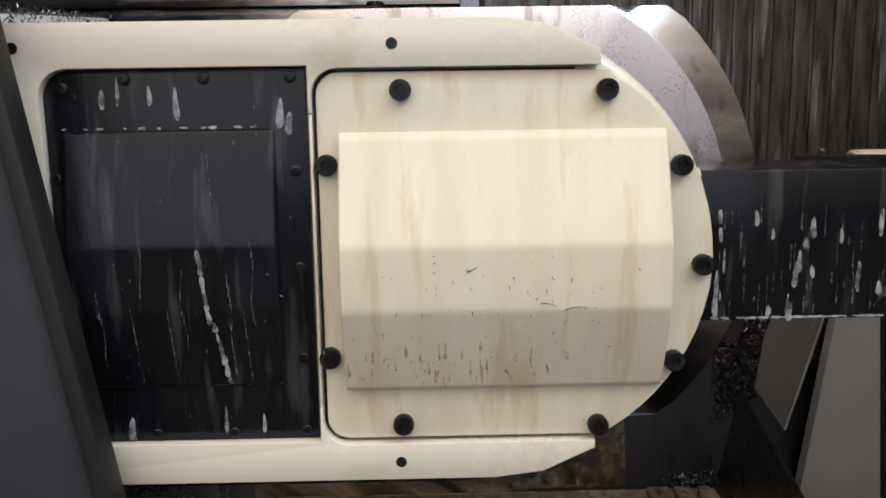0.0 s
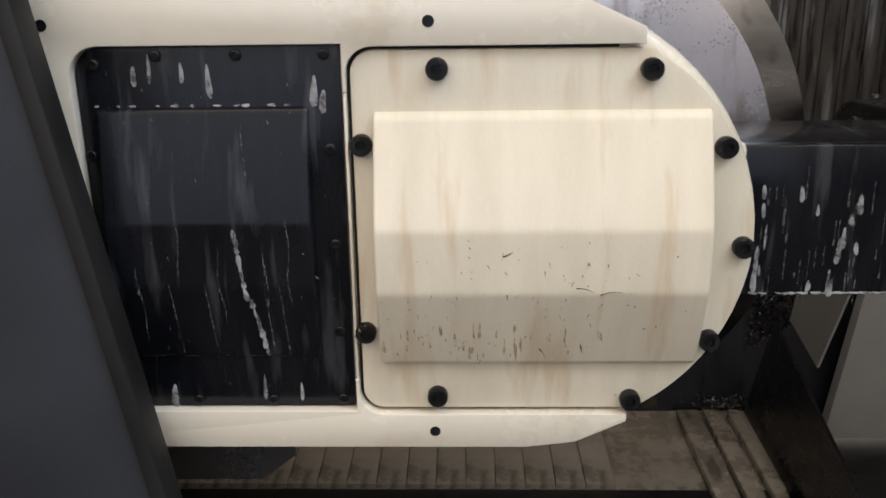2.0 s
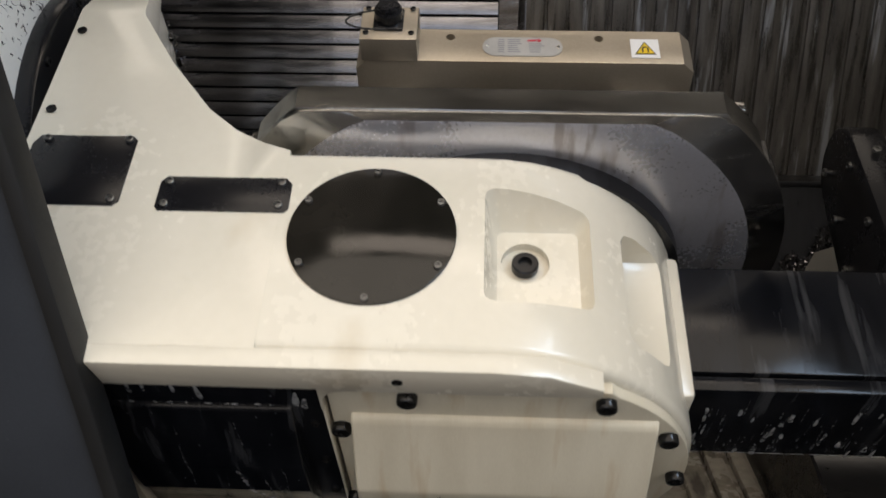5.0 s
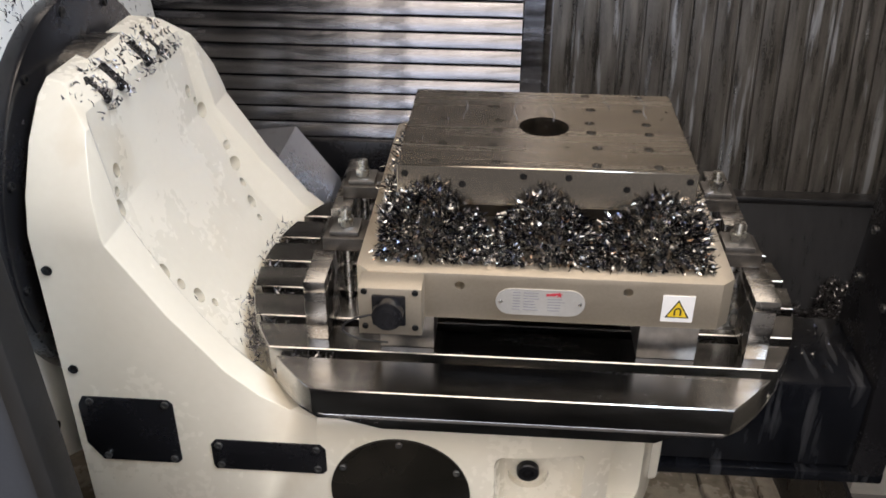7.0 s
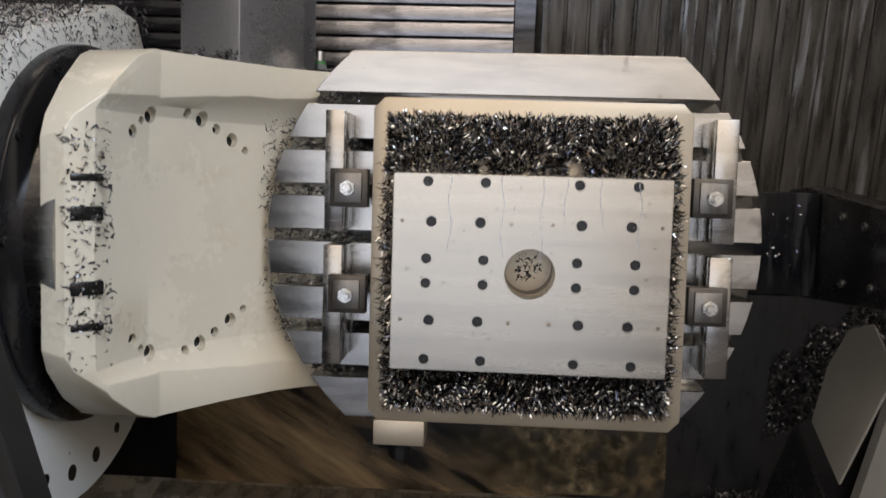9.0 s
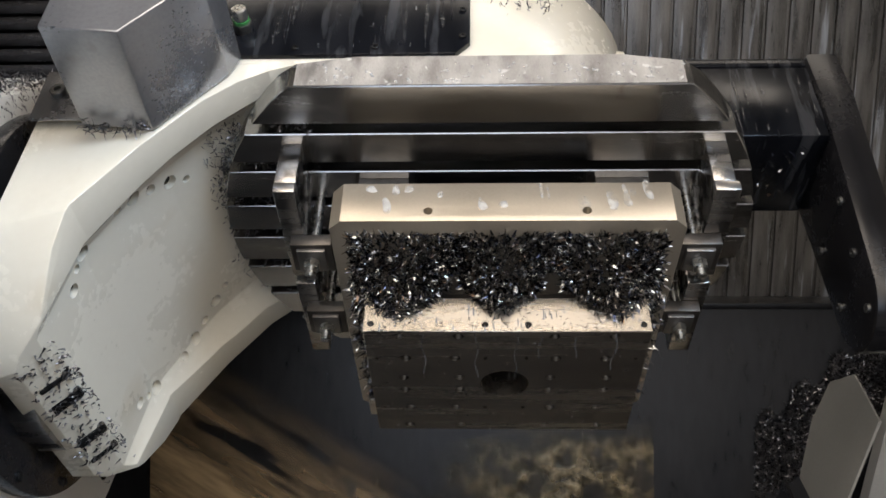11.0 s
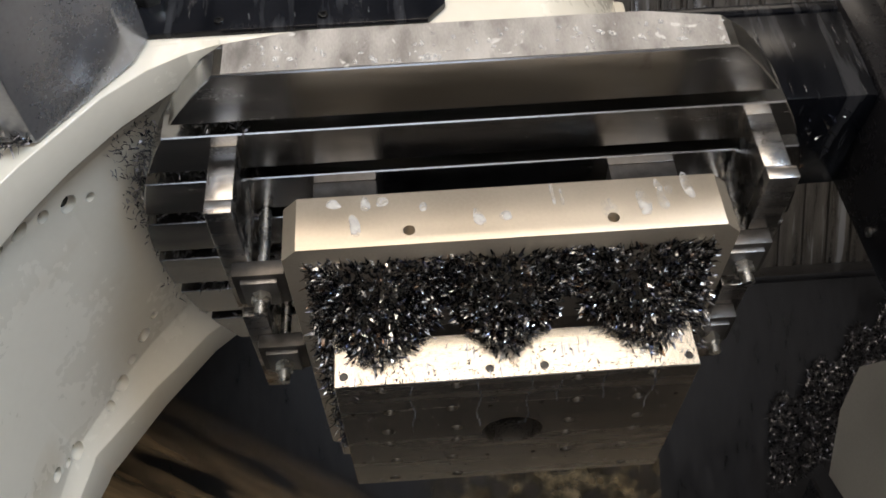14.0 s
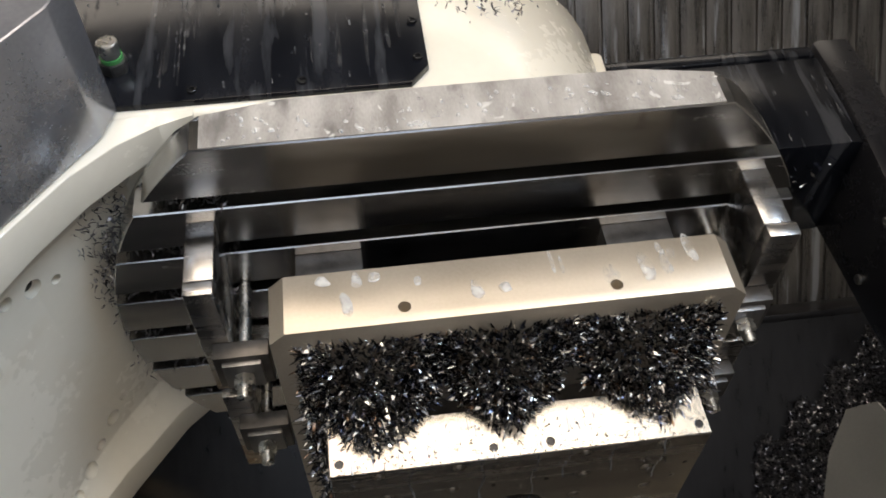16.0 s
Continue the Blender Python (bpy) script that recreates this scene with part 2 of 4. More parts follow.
YELLOW = surface("warning_yellow", (0.72, 0.50, 0.02), (0.80, 0.57, 0.03), (0.35, 0.45), scale=20, bump=0.0)
INK = surface("black_ink", (0.012, 0.012, 0.012), (0.02, 0.02, 0.02), (0.4, 0.5), scale=20, bump=0.0)
RED = surface("red_ink", (0.45, 0.03, 0.05), (0.55, 0.04, 0.06), (0.4, 0.5), scale=20, bump=0.0)
GREY_INK = surface("grey_ink", (0.22, 0.22, 0.24), (0.30, 0.30, 0.32), (0.4, 0.5), scale=20, bump=0.0)


# ---- mesh helpers ----
def finish(bm, smooth=40):
    bmesh.ops.remove_doubles(bm, verts=bm.verts, dist=1e-6)
    bmesh.ops.recalc_face_normals(bm, faces=bm.faces)
    for f in bm.faces:
        f.smooth = True
    for e in bm.edges:
        if len(e.link_faces) == 2 and e.calc_face_angle(0) > radians(smooth):
            e.smooth = False


def part(name, bm, material, parent=None, label="", smooth=40, clean=True):
    if clean:
        finish(bm, smooth)
    me = bpy.data.meshes.new(name)
    bm.to_mesh(me)
    bm.free()
    me.materials.append(material)
    ob = new(name, me)
    if parent is not None:
        ob.parent = parent
    return tagged(ob, label)


def thing(name, label, category, group="", at=None):
    ob = new(name)
    ob.empty_display_size = 0.05
    if at is not None:
        ob.matrix_world = at
    return tagged(ob, label, category, group)


def box(x0, x1, y0, y1, z0, z1, bevel=0.0, bm=None, seg=2):
    own = bmesh.new()
    vs = [own.verts.new((x, y, z)) for x in (x0, x1) for y in (y0, y1) for z in (z0, z1)]
    for q in ((0, 1, 3, 2), (4, 6, 7, 5), (0, 4, 5, 1), (2, 3, 7, 6), (0, 2, 6, 4), (1, 5, 7, 3)):
        own.faces.new([vs[i] for i in q])
    if bevel:
        bmesh.ops.bevel(own, geom=own.edges[:], offset=bevel, segments=seg, affect="EDGES", profile=0.5)
    return merge(bm, own)


def merge(bm, own, m=None):
    if m is not None:
        bmesh.ops.transform(own, matrix=m, verts=own.verts)
    if bm is None:
        return own
    me = bpy.data.meshes.new("tmp")
    own.to_mesh(me)
    own.free()
    bm.from_mesh(me)
    bpy.data.meshes.remove(me)
    return bm


def prism(outline, axis, a, b, bevel=0.0, bm=None, seg=2, only=None):
    """Extrudes an outline of (u, v) along an axis from a to b. axis x: (y, z); y: (x, z); z: (x, y)."""
    own = bmesh.new()
    put = {"x": lambda u, v, w: (w, u, v), "y": lambda u, v, w: (u, w, v), "z": lambda u, v, w: (u, v, w)}[axis]
    lo = [own.verts.new(put(u, v, a)) for u, v in outline]
    hi = [own.verts.new(put(u, v, b)) for u, v in outline]
    own.faces.new(lo)
    own.faces.new(hi[::-1])
    n = len(outline)
    for i in range(n):
        own.faces.new((lo[i], hi[i], hi[(i + 1) % n], lo[(i + 1) % n]))
    bmesh.ops.recalc_face_normals(own, faces=own.faces)
    if bevel:
        ed = own.edges[:]
        if only == "ends":
            ed = [e for e in ed if len({v in lo for v in e.verts}) == 1]
        bmesh.ops.bevel(own, geom=ed, offset=bevel, segments=seg, affect="EDGES", profile=0.5, clamp_overlap=True)
    return merge(bm, own)


def arc(cx, cy, r, a0, a1, n):
    return [(cx + r * math.cos(radians(a0 + (a1 - a0) * i / n)), cy + r * math.sin(radians(a0 + (a1 - a0) * i / n))) for i in range(n + 1)]


def rod(p, q, r, n=20, bevel=0.0, bm=None, r2=None):
    own = bmesh.new()
    p, q = Vector(p), Vector(q)
    bmesh.ops.create_cone(own, cap_ends=True, segments=n, radius1=r, radius2=r if r2 is None else r2, depth=(q - p).length)
    if bevel:
        ed = [e for e in own.edges if len(e.link_faces) == 2 and e.calc_face_angle(0) > 1.0]
        bmesh.ops.bevel(own, geom=ed, offset=bevel, segments=2, affect="EDGES")
    turn = (q - p).to_track_quat("Z", "Y").to_matrix().to_4x4()
    return merge(bm, own, Matrix.Translation((p + q) / 2) @ turn)


def cut(bm, cutter):
    """bm without what lies inside cutter."""
    obs = []
    for b in (bm, cutter):
        bmesh.ops.recalc_face_normals(b, faces=b.faces)
        me = bpy.data.meshes.new("tmp")
        b.to_mesh(me)
        b.free()
        obs.append(new("tmp", me))
    md = obs[0].modifiers.new("cut", "BOOLEAN")
    md.object, md.operation, md.solver = obs[1], "DIFFERENCE", "EXACT"
    dg = bpy.context.evaluated_depsgraph_get()
    me = bpy.data.meshes.new_from_object(obs[0].evaluated_get(dg))
    res = bmesh.new()
    res.from_mesh(me)
    bpy.data.meshes.remove(me)
    for o in obs:
        d = o.data
        bpy.data.objects.remove(o)
        bpy.data.meshes.remove(d)
    return res


def socket_bolt(name, parent, at, way, r=0.0085, h=0.010, material=None):
    """A cap screw with a hexagon socket; way points out of the surface."""
    at, way = Vector(at), Vector(way).normalized()
    own = bmesh.new()
    rings = [(r, 0), (r, h * 0.85), (r * 0.88, h), (r * 0.52, h), (r * 0.48, h * 0.45)]
    n = 18
    loops = [[own.verts.new((q * math.cos(2 * math.pi * i / n), q * math.sin(2 * math.pi * i / n), z)) for i in range(n)] for q, z in rings]
    for a, b in zip(loops, loops[1:]):
        for i in range(n):
            own.faces.new((a[i], a[(i + 1) % n], b[(i + 1) % n], b[i]))
    own.faces.new(loops[-1])
    own.faces.new(loops[0][::-1])
    m = Matrix.Translation(at) @ way.to_track_quat("Z", "Y").to_matrix().to_4x4()
    bmesh.ops.transform(own, matrix=m, verts=own.verts)
    return part(name, own, material or BOLT, parent)


def slivers(name, places, outs, material, label, category, length=(0.008, 0.018), width=(0.0016, 0.0036), spread=0.7, seed=1, curl=1.4):
    """Many small curled slivers as one mesh: places (n,3), and the way each one points."""
    rng = np.random.default_rng(seed)
    n = len(places)
    d = outs + rng.normal(0, spread, (n, 3))
    d /= np.linalg.norm(d, axis=1, keepdims=True)
    s = np.cross(d, rng.normal(0, 1, (n, 3)))
    s /= np.linalg.norm(s, axis=1, keepdims=True)
    u = np.cross(s, d)
    ln, wd = rng.uniform(*length, n), rng.uniform(*width, n)
    k = rng.uniform(0.3, curl, n) * rng.choice([-1, 1], n)
    vs = []
    steps = 4
    for i in range(steps):
        f = i / (steps - 1)
        c = places + d * (ln * f)[:, None] + u * (ln * k * (f - 0.5) ** 2)[:, None]
        w = (wd * (1 - 0.75 * f) / 2)[:, None]
        tw = s * np.cos(f * k)[:, None] + u * np.sin(f * k)[:, None]
        vs += [c - tw * w, c + tw * w]
    verts = np.stack(vs, 1).reshape(-1, 3)
    faces = []
    for j in range(n):
        o = j * steps * 2
        for i in range(steps - 1):
            a = o + 2 * i
            faces.append((a, a + 1, a + 3, a + 2))
    me = bpy.data.meshes.new(name)
    me.from_pydata(verts.tolist(), [], faces)
    me.materials.append(material)
    me.shade_smooth()
    return tagged(new(name, me), label, category, kind="stuff")


# ---- the enclosure ----
def setting(name, bm, material, label, category):
    return tagged(part(name, bm, material, None), label, category, kind="structure")


EX, WY = 0.02, 0.62  # the wall's joint, the back wall's plane

# ribbed back wall: shallow vertical ribs
own = bmesh.new()
pitch, x = 0.043, 0.035
prof = []
while x < 1.25:
    prof += [(x, WY - 0.0008), (x + pitch * 0.42, WY - 0.0022), (x + pitch * 0.84, WY - 0.0008), (x + pitch * 0.88, WY + 0.0035), (x + pitch * 0.96, WY + 0.0035)]
    x += pitch
prof += [(x, WY), (x, WY + 0.03), (0.035, WY + 0.03)]
prism(prof, "z", -0.17, 1.30, bm=own)
setting("wall_north", own, WALL, "dark ribbed sheet-metal wall with coolant streaks and painted bluish highlights", "wall")

# shutter of horizontal slats left of the joint
back = setting("shutter_backing", box(-1.10, -0.02, WY + 0.012, WY + 0.04, -0.17, 1.30), DARK_STEEL, "dark backing sheet behind the slatted way cover", "wall")
shutter = tagged(new("way_cover"), "dark steel way cover of horizontal slats with coolant streaks", "way cover", kind="structure")
slat_bm = prism([(0.006, 0.0), (-0.0065, 0.0), (-0.008, 0.0015), (-0.008, 0.003), (-0.0012, 0.0265), (0.0, 0.0285), (0.006, 0.0285)], "x", -1.10, -0.022)
first = part("slat", slat_bm, SLAT, shutter)
first.matrix_basis = pose(0, WY, -0.085)
for i in range(1, 46):
    s = first.copy()
    scene.collection.objects.link(s)
    s.matrix_basis = pose(0, WY, -0.085 + 0.03 * i)
setting("cover_joint_post", prism([(-0.020, WY - 0.012), (0.018, WY - 0.012), (0.024, WY - 0.004), (0.032, WY), (0.032, WY + 0.03), (-0.020, WY + 0.03)], "z", -0.17, 1.30), SLAT,
        "narrow bright steel post between way cover and ribbed wall", "post")
setting("cover_sill", box(-1.10, 0.03, WY - 0.03, WY + 0.04, -0.185, -0.086, 0.003), BLACK, "black sill below the slatted way cover", "sill")

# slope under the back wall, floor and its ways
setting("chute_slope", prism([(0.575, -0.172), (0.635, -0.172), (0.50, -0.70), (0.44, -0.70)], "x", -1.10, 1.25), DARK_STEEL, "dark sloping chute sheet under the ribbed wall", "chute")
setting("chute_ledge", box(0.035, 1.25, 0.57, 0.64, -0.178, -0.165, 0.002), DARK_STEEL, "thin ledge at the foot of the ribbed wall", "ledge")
# front floor coloured dark, as if shaded, so the tilted plate mirrors black
setting("chute_floor", box(-1.10, 0.20, -0.53, 0.15, -0.72, -0.668), DARK_STEEL, "sheet floor under the cradle, coloured dark for the plate's reflection", "floor")
setting("floor_apron", box(0.20, 0.52, -0.53, 0.15, -0.72, -0.668), DARK_STEEL, "steel floor beside the chute, coloured dark for the plate's reflection", "floor")
setting("floor", box(-1.10, 0.52, 0.15, 0.46, -0.72, -0.668), FLOOR, "wet beige steel machine floor smeared with coolant", "floor")
ways = tagged(new("floor_cover"), "wet floor cover of narrow steel strips", "floor cover", kind="structure")
strip = part("strip", box(0, 0.0535, 0.152, 0.42, -0.668, -0.657, 0.001), FLOOR, ways)
strip.matrix_basis = pose(-0.70, 0, 0)
for i in range(1, 16):
    s = strip.copy()
    scene.collection.objects.link(s)
    s.matrix_basis = pose(-0.70 + 0.055 * i, 0, 0)
for x0, x1 in ((0.345, 0.39), (0.40, 0.435), (0.45, 0.475)):
    part("rail", box(x0, x1, 0.10, 0.42, -0.668, -0.648, 0.004), FLOOR, ways)

# right-hand chute: sheet walls
setting("wall_east", box(0.95, 1.0, -0.9, 0.66, -0.75, 1.3), GREY_SHEET, "grey painted side sheet of the enclosure", "wall")
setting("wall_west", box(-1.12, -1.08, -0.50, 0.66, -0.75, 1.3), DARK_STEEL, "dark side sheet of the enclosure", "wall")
# unseen roof; the open slot behind it lights the back wall and plate
setting("ceiling", box(-1.15, 1.05, -0.55, 0.38, 1.30, 1.34), GREY_SHEET, "unseen grey roof, stopped short at the back to let light in", "ceiling")


def sheet(pts, thick, bm=None):
    own = bmesh.new()
    vs = [own.verts.new(p) for p in pts]
    f = own.faces.new(vs)
    f.normal_update()
    n = f.normal * thick
    ws = [own.verts.new(Vector(p) - n) for p in pts]
    own.faces.new(ws[::-1])
    for i in range(len(pts)):
        j = (i + 1) % len(pts)
        own.faces.new((vs[i], ws[i], ws[j], vs[j]))
    return merge(bm, own)


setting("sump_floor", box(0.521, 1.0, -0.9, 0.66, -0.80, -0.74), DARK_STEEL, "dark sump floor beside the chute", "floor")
setting("chute_side", sheet([(0.521, 0.317, -0.404), (0.506, 0.132, -0.413), (0.56, 0.132, -0.22), (0.59, 0.30, -0.21), (0.570, 0.345, -0.24), (0.545, 0.345, -0.31)], 0.004), GREY_SHEET,
        "grey leaning side sheet of the chip chute", "chute")
setting("chute_wall", sheet([(0.50, 0.46, -0.70), (0.50, 0.32, -0.41), (0.495, 0.04, -0.47), (0.48, -0.70, -0.62), (0.48, -0.70, -0.70)], 0.006), BLACK,
        "black upright sheet beside the floor rails", "chute")
setting("side_post", sheet([(0.72, 0.42, -0.16), (0.645, 0.42, -0.70), (0.82, 0.42, -0.70), (0.78, 0.42, -0.16)], -0.03), LIGHT_SHEET, "grey upright post of the enclosure", "post")

bearing = thing("trunnion_bearing", "white painted trunnion bearing housing with grey end face", "bearing")
part("body", rod((0.53, 0.0, 0.022), (0.95, 0.0, 0.022), 0.050, 40, 0.003), WHITE_SPECK, bearing)
part("end_face", rod((0.526, 0.0, 0.022), (0.531, 0.0, 0.022), 0.046, 40, 0.001), GREY_SHEET, bearing)

# out of view; added to block the hall and darken the table's reflections
setting("wall_south", box(-1.12, 1.0, -0.57, -0.54, -1.10, -0.43, 0.004), DARK_STEEL, "unseen dark front sheet, added to keep reflections in the table dark", "wall")

# hall around the camera
setting("hall_floor", box(-9, 9, -9, 3, -1.16, -1.10), HALL, "dark grey coated concrete floor of the hall", "floor")


# ---- sliding door at the opening ----
def door():
    t = thing("machine_door", "dark blue-grey machine door with black rubber edge", "door")
    lean = 0.165
    ex = lambda z: -0.446 - lean * z
    own = prism([(ex(-1.0), -1.0), (ex(1.2), 1.2), (-1.6, 1.2), (-1.6, -1.0)], "y", -0.52, -0.49, 0.002, only="ends")
    part("panel", own, DOOR, t)
    own = prism([(ex(-1.0), -1.0), (ex(1.2), 1.2), (ex(1.2) + 0.018, 1.2), (ex(-1.0) + 0.018, -1.0)], "y", -0.525, -0.487, 0.004)
    part("rubber_edge", own, RUBBER, t, "black rubber edge strip")
    return t


door()


# ---- drive housing and flange on the axis ----
def housing():
    t = thing("drive_housing", "white painted drive housing speckled with dark chips", "housing")
    own = prism(arc(0, 0, 0.37, -75, -185, 18) + [(-0.36, 0.20), (-0.32, 0.262), (0.20, 0.288), (0.27, 0.262), (0.31, 0.17)] + arc(0.0, 0.0, 0.37, 0, -75, 12)[:-1], "x", -0.80, -0.605, 0.008, only="ends")
    part("body", own, WHITE_SPECK, t)
    own = prism(arc(0, 0, 0.250, 0, 354, 59), "x", -0.606, -0.580, 0.004, only="ends")
    part("flange", own, BLACK, t, "glossy black round flange")
    for i in range(12):
        a = radians(15 + 30 * i)
        socket_bolt("flange_bolt", t, (-0.5805, 0.236 * math.cos(a), 0.236 * math.sin(a)), (1, 0, 0), 0.006, 0.004, BOLT)
    part("shaft", rod((-0.585, 0, 0), (-0.545, 0, 0), 0.195, 64), STEEL, t, "bright steel shaft shoulder")
    # bores not drilled: black discs stand for the shade in them
    for i in range(9):
        a = radians(200 + 13 * i)
        part("bore", rod((-0.6055, 0.325 * math.cos(a), 0.325 * math.sin(a)), (-0.6035, 0.325 * math.cos(a), 0.325 * math.sin(a)), 0.011 if i % 3 else 0.008, 16), BOLT, t)
    return t


housing()


# ---- the tilting cradle ----
def dish_rise(y):
    """How far the dished face has risen from its floor to its flank: 0 to 1."""
    f = min(1.0, max(0.0, (abs(y) - 0.148) / 0.078))
    return f * f * (1.6 - 0.6 * f)


BORES = ((-0.501, 0.132, 0.078, 0.0075), (-0.498, 0.147, 0.058, 0.005), (-0.494, 0.155, 0.040, 0.0095), (-0.467, 0.162, -0.018, 0.006), (-0.454, 0.156, -0.044, 0.0095), (-0.440, 0.144, -0.068, 0.0065), (-0.425, 0.130, -0.093, 0.009), (-0.411, 0.116, -0.112, 0.005))


def fillet(outline, r, n=4):
    """An open outline with its corners rounded; its two ends stay."""
    res = [outline[0]]
    for a, b, c in zip(outline, outline[1:], outline[2:]):
        a, b, c = Vector(a), Vector(b), Vector(c)
        q = min(r, (a - b).length * 0.45, (c - b).length * 0.45)
        p0, p1 = b + (a - b).normalized() * q, b + (c - b).normalized() * q
        for i in range(n + 1):
            f = i / n
            res.append(tuple(p0 * (1 - f) ** 2 + b * 2 * f * (1 - f) + p1 * f * f))
    return res + [outline[-1]]


def cradle():
    t = thing("tilting_cradle", "cream painted tilting cradle of a machining centre with black covers", "cradle")
    # body under the table: straight sides and a round end
    out = [(-0.40, -0.236), (-0.05, -0.236)] + arc(-0.045, 0.003, 0.239, -90, 90, 28)[1:-1] + [(-0.05, 0.242), (-0.40, 0.242)]
    own = prism(out, "z", -0.440, -0.188, 0.012, seg=3, only="ends")
    # front pockets
    ct = bmesh.new()
    loops = []
    for y, x0, x1, z0, z1, r in ((-0.26, -0.049, 0.098, -0.387, -0.225, 0.012), (-0.236, -0.044, 0.084, -0.380, -0.236, 0.012), (-0.195, -0.035, 0.062, -0.367, -0.256, 0.011), (-0.190, -0.030, 0.057, -0.362, -0.261, 0.008)):
        ol = arc(x1 - r, z1 - r, r, 0, 90, 5) + arc(x0 + r, z1 - r, r, 90, 180, 5) + arc(x0 + r, z0 + r, r, 180, 270, 5) + arc(x1 - r, z0 + r, r, 270, 360, 5)
        loops.append([ct.verts.new((u, y, v)) for u, v in ol])
    for a, b in zip(loops, loops[1:]):
        for k in range(len(a)):
            ct.faces.new((a[k], a[(k + 1) % len(a)], b[(k + 1) % len(a)], b[k]))
    ct.faces.new(loops[0])
    ct.faces.new(loops[-1][::-1])
    own = cut(own, ct)
    own = cut(own, rod((0.0, -0.20, -0.302), (0.0, -0.180, -0.302), 0.026, 28))
    own = cut(own, box(0.104, 0.30, -0.30, -0.125, -0.392, -0.250, 0.015))
    for v in own.verts:
        if v.co.y > 0.05 and v.co.z < -0.30:
            v.co.y *= 1 - 0.10 * min(1, (-0.30 - v.co.z) / 0.14)
    body = part("body", own, CREAM, t)
    # arm to the drive flange
    prof = [(-0.562, -0.440), (-0.36, -0.440), (-0.26, -0.440), (-0.26, -0.188), (-0.29, -0.178), (-0.325, -0.158), (-0.363, -0.125), (-0.421, -0.050),
            (-0.478, 0.040), (-0.500, 0.150), (-0.535, 0.186), (-0.562, 0.190)]
    own = bmesh.new()
    arm = prism(prof, "y", -0.2362, 0.2422)
    for v in arm.verts:
        if v.co.y > 0 and v.co.z < -0.4:
            v.co.y = 0.217
    # round the head about the axis
    keep = [(-0.30, 0.06)] + [(-0.243, 0.03), (-0.222, 0.09), (-0.19, 0.14), (-0.15, 0.178), (-0.10, 0.20), (0.10, 0.20), (0.15, 0.178), (0.19, 0.14), (0.228, 0.09), (0.249, 0.03)] + [(0.30, 0.06), (0.30, 0.30), (-0.30, 0.30)]
    arm = cut(arm, prism(keep, "x", -0.70, -0.20))
    # dished inner face between two rounded flanks
    dish = bmesh.new()
    line = [(-0.516, 0.21), (-0.509, 0.142), (-0.494, 0.04), (-0.453, -0.045), (-0.424, -0.094), (-0.385, -0.145), (-0.34, -0.19), (-0.26, -0.25)]
    sec = []
    span = [-0.226, -0.219, -0.211, -0.202, -0.192, -0.181, -0.169, -0.155, -0.05, 0.05, 0.155, 0.169, 0.181, 0.192, 0.202, 0.211, 0.219, 0.226]
    for x, zz in line:
        low = [dish.verts.new((x + 0.062 * dish_rise(y), y + 0.003, zz + 0.033 * dish_rise(y))) for y in span]
        sec.append(low + [dish.verts.new((x + 0.085, 0.230, zz + 0.045)), dish.verts.new((x + 0.085, -0.226, zz + 0.045))])
    for a, b in zip(sec, sec[1:]):
        for k in range(len(a)):
            dish.faces.new((a[k], a[(k + 1) % len(a)], b[(k + 1) % len(a)], b[k]))
    dish.faces.new(sec[0])
    dish.faces.new(sec[-1][::-1])
    arm = cut(arm, dish)
    bmesh.ops.remove_doubles(arm, verts=arm.verts, dist=1e-4)
    sharp = [e for e in arm.edges if len(e.link_faces) == 2 and e.calc_face_angle(0) > radians(20) and max(v.co.x for v in e.verts) < -0.28]
    bmesh.ops.bevel(arm, geom=sharp, offset=0.008, segments=3, affect="EDGES", profile=0.5, clamp_overlap=True)
    # recessed bores along the dished face; dark discs stand for chips and shade inside
    nrm = Vector((0.83, 0, 0.55))
    holes = None
    for sy in (-1, 1):
        for x, yy, zz, r in BORES:
            p = Vector((x, sy * yy + 0.004, zz))
            holes = rod(p - nrm * 0.010, p + nrm * 0.03, r * 1.12, 18, bm=holes)
    arm = cut(arm, holes)
    for sy in (-1, 1):
        for x, yy, zz, r in BORES:
            p = Vector((x - 0.002, sy * yy + 0.003 - 0.15 * r * sy, zz - 0.003))
            part("bore", rod(p - nrm * 0.012, p - nrm * 0.006, r * 0.82, 14), BOLT, t, "dark disc for chips and shade in the bore")
    part("arm", arm, CREAM, t, "cream arm strewn with chips", smooth=52)
    # bottom: frame, black panel, cover plate and its raised box
    z = -0.440
    rim = [(-0.555, -0.236), (-0.03, -0.236), (0.02, -0.230), (0.072, -0.206), (0.072, -0.191), (-0.170, -0.191)] + arc(-0.176, -0.166, 0.025, 270, 180, 6) + [(-0.201, -0.150), (-0.2042, -0.150), (-0.2042, -0.1935)]
    rim += arc(-0.428, -0.166, 0.0275, 270, 180, 6) + [(-0.4555, 0.1775), (-0.2042, 0.1775), (-0.2042, 0.142), (-0.201, 0.142)] + arc(-0.176, 0.156, 0.025, 180, 90, 6) + [(-0.170, 0.181), (0.072, 0.181), (0.072, 0.189), (0.02, 0.213), (-0.03, 0.219), (-0.555, 0.219)]
    part("bottom_frame", prism(rim, "z", z - 0.020, z + 0.002, 0.0025, only="ends"), CREAM, t)
    part("rim_strip", box(-0.2041, -0.2012, -0.149, 0.141, z - 0.017, z - 0.002, 0.001), CREAM, t)
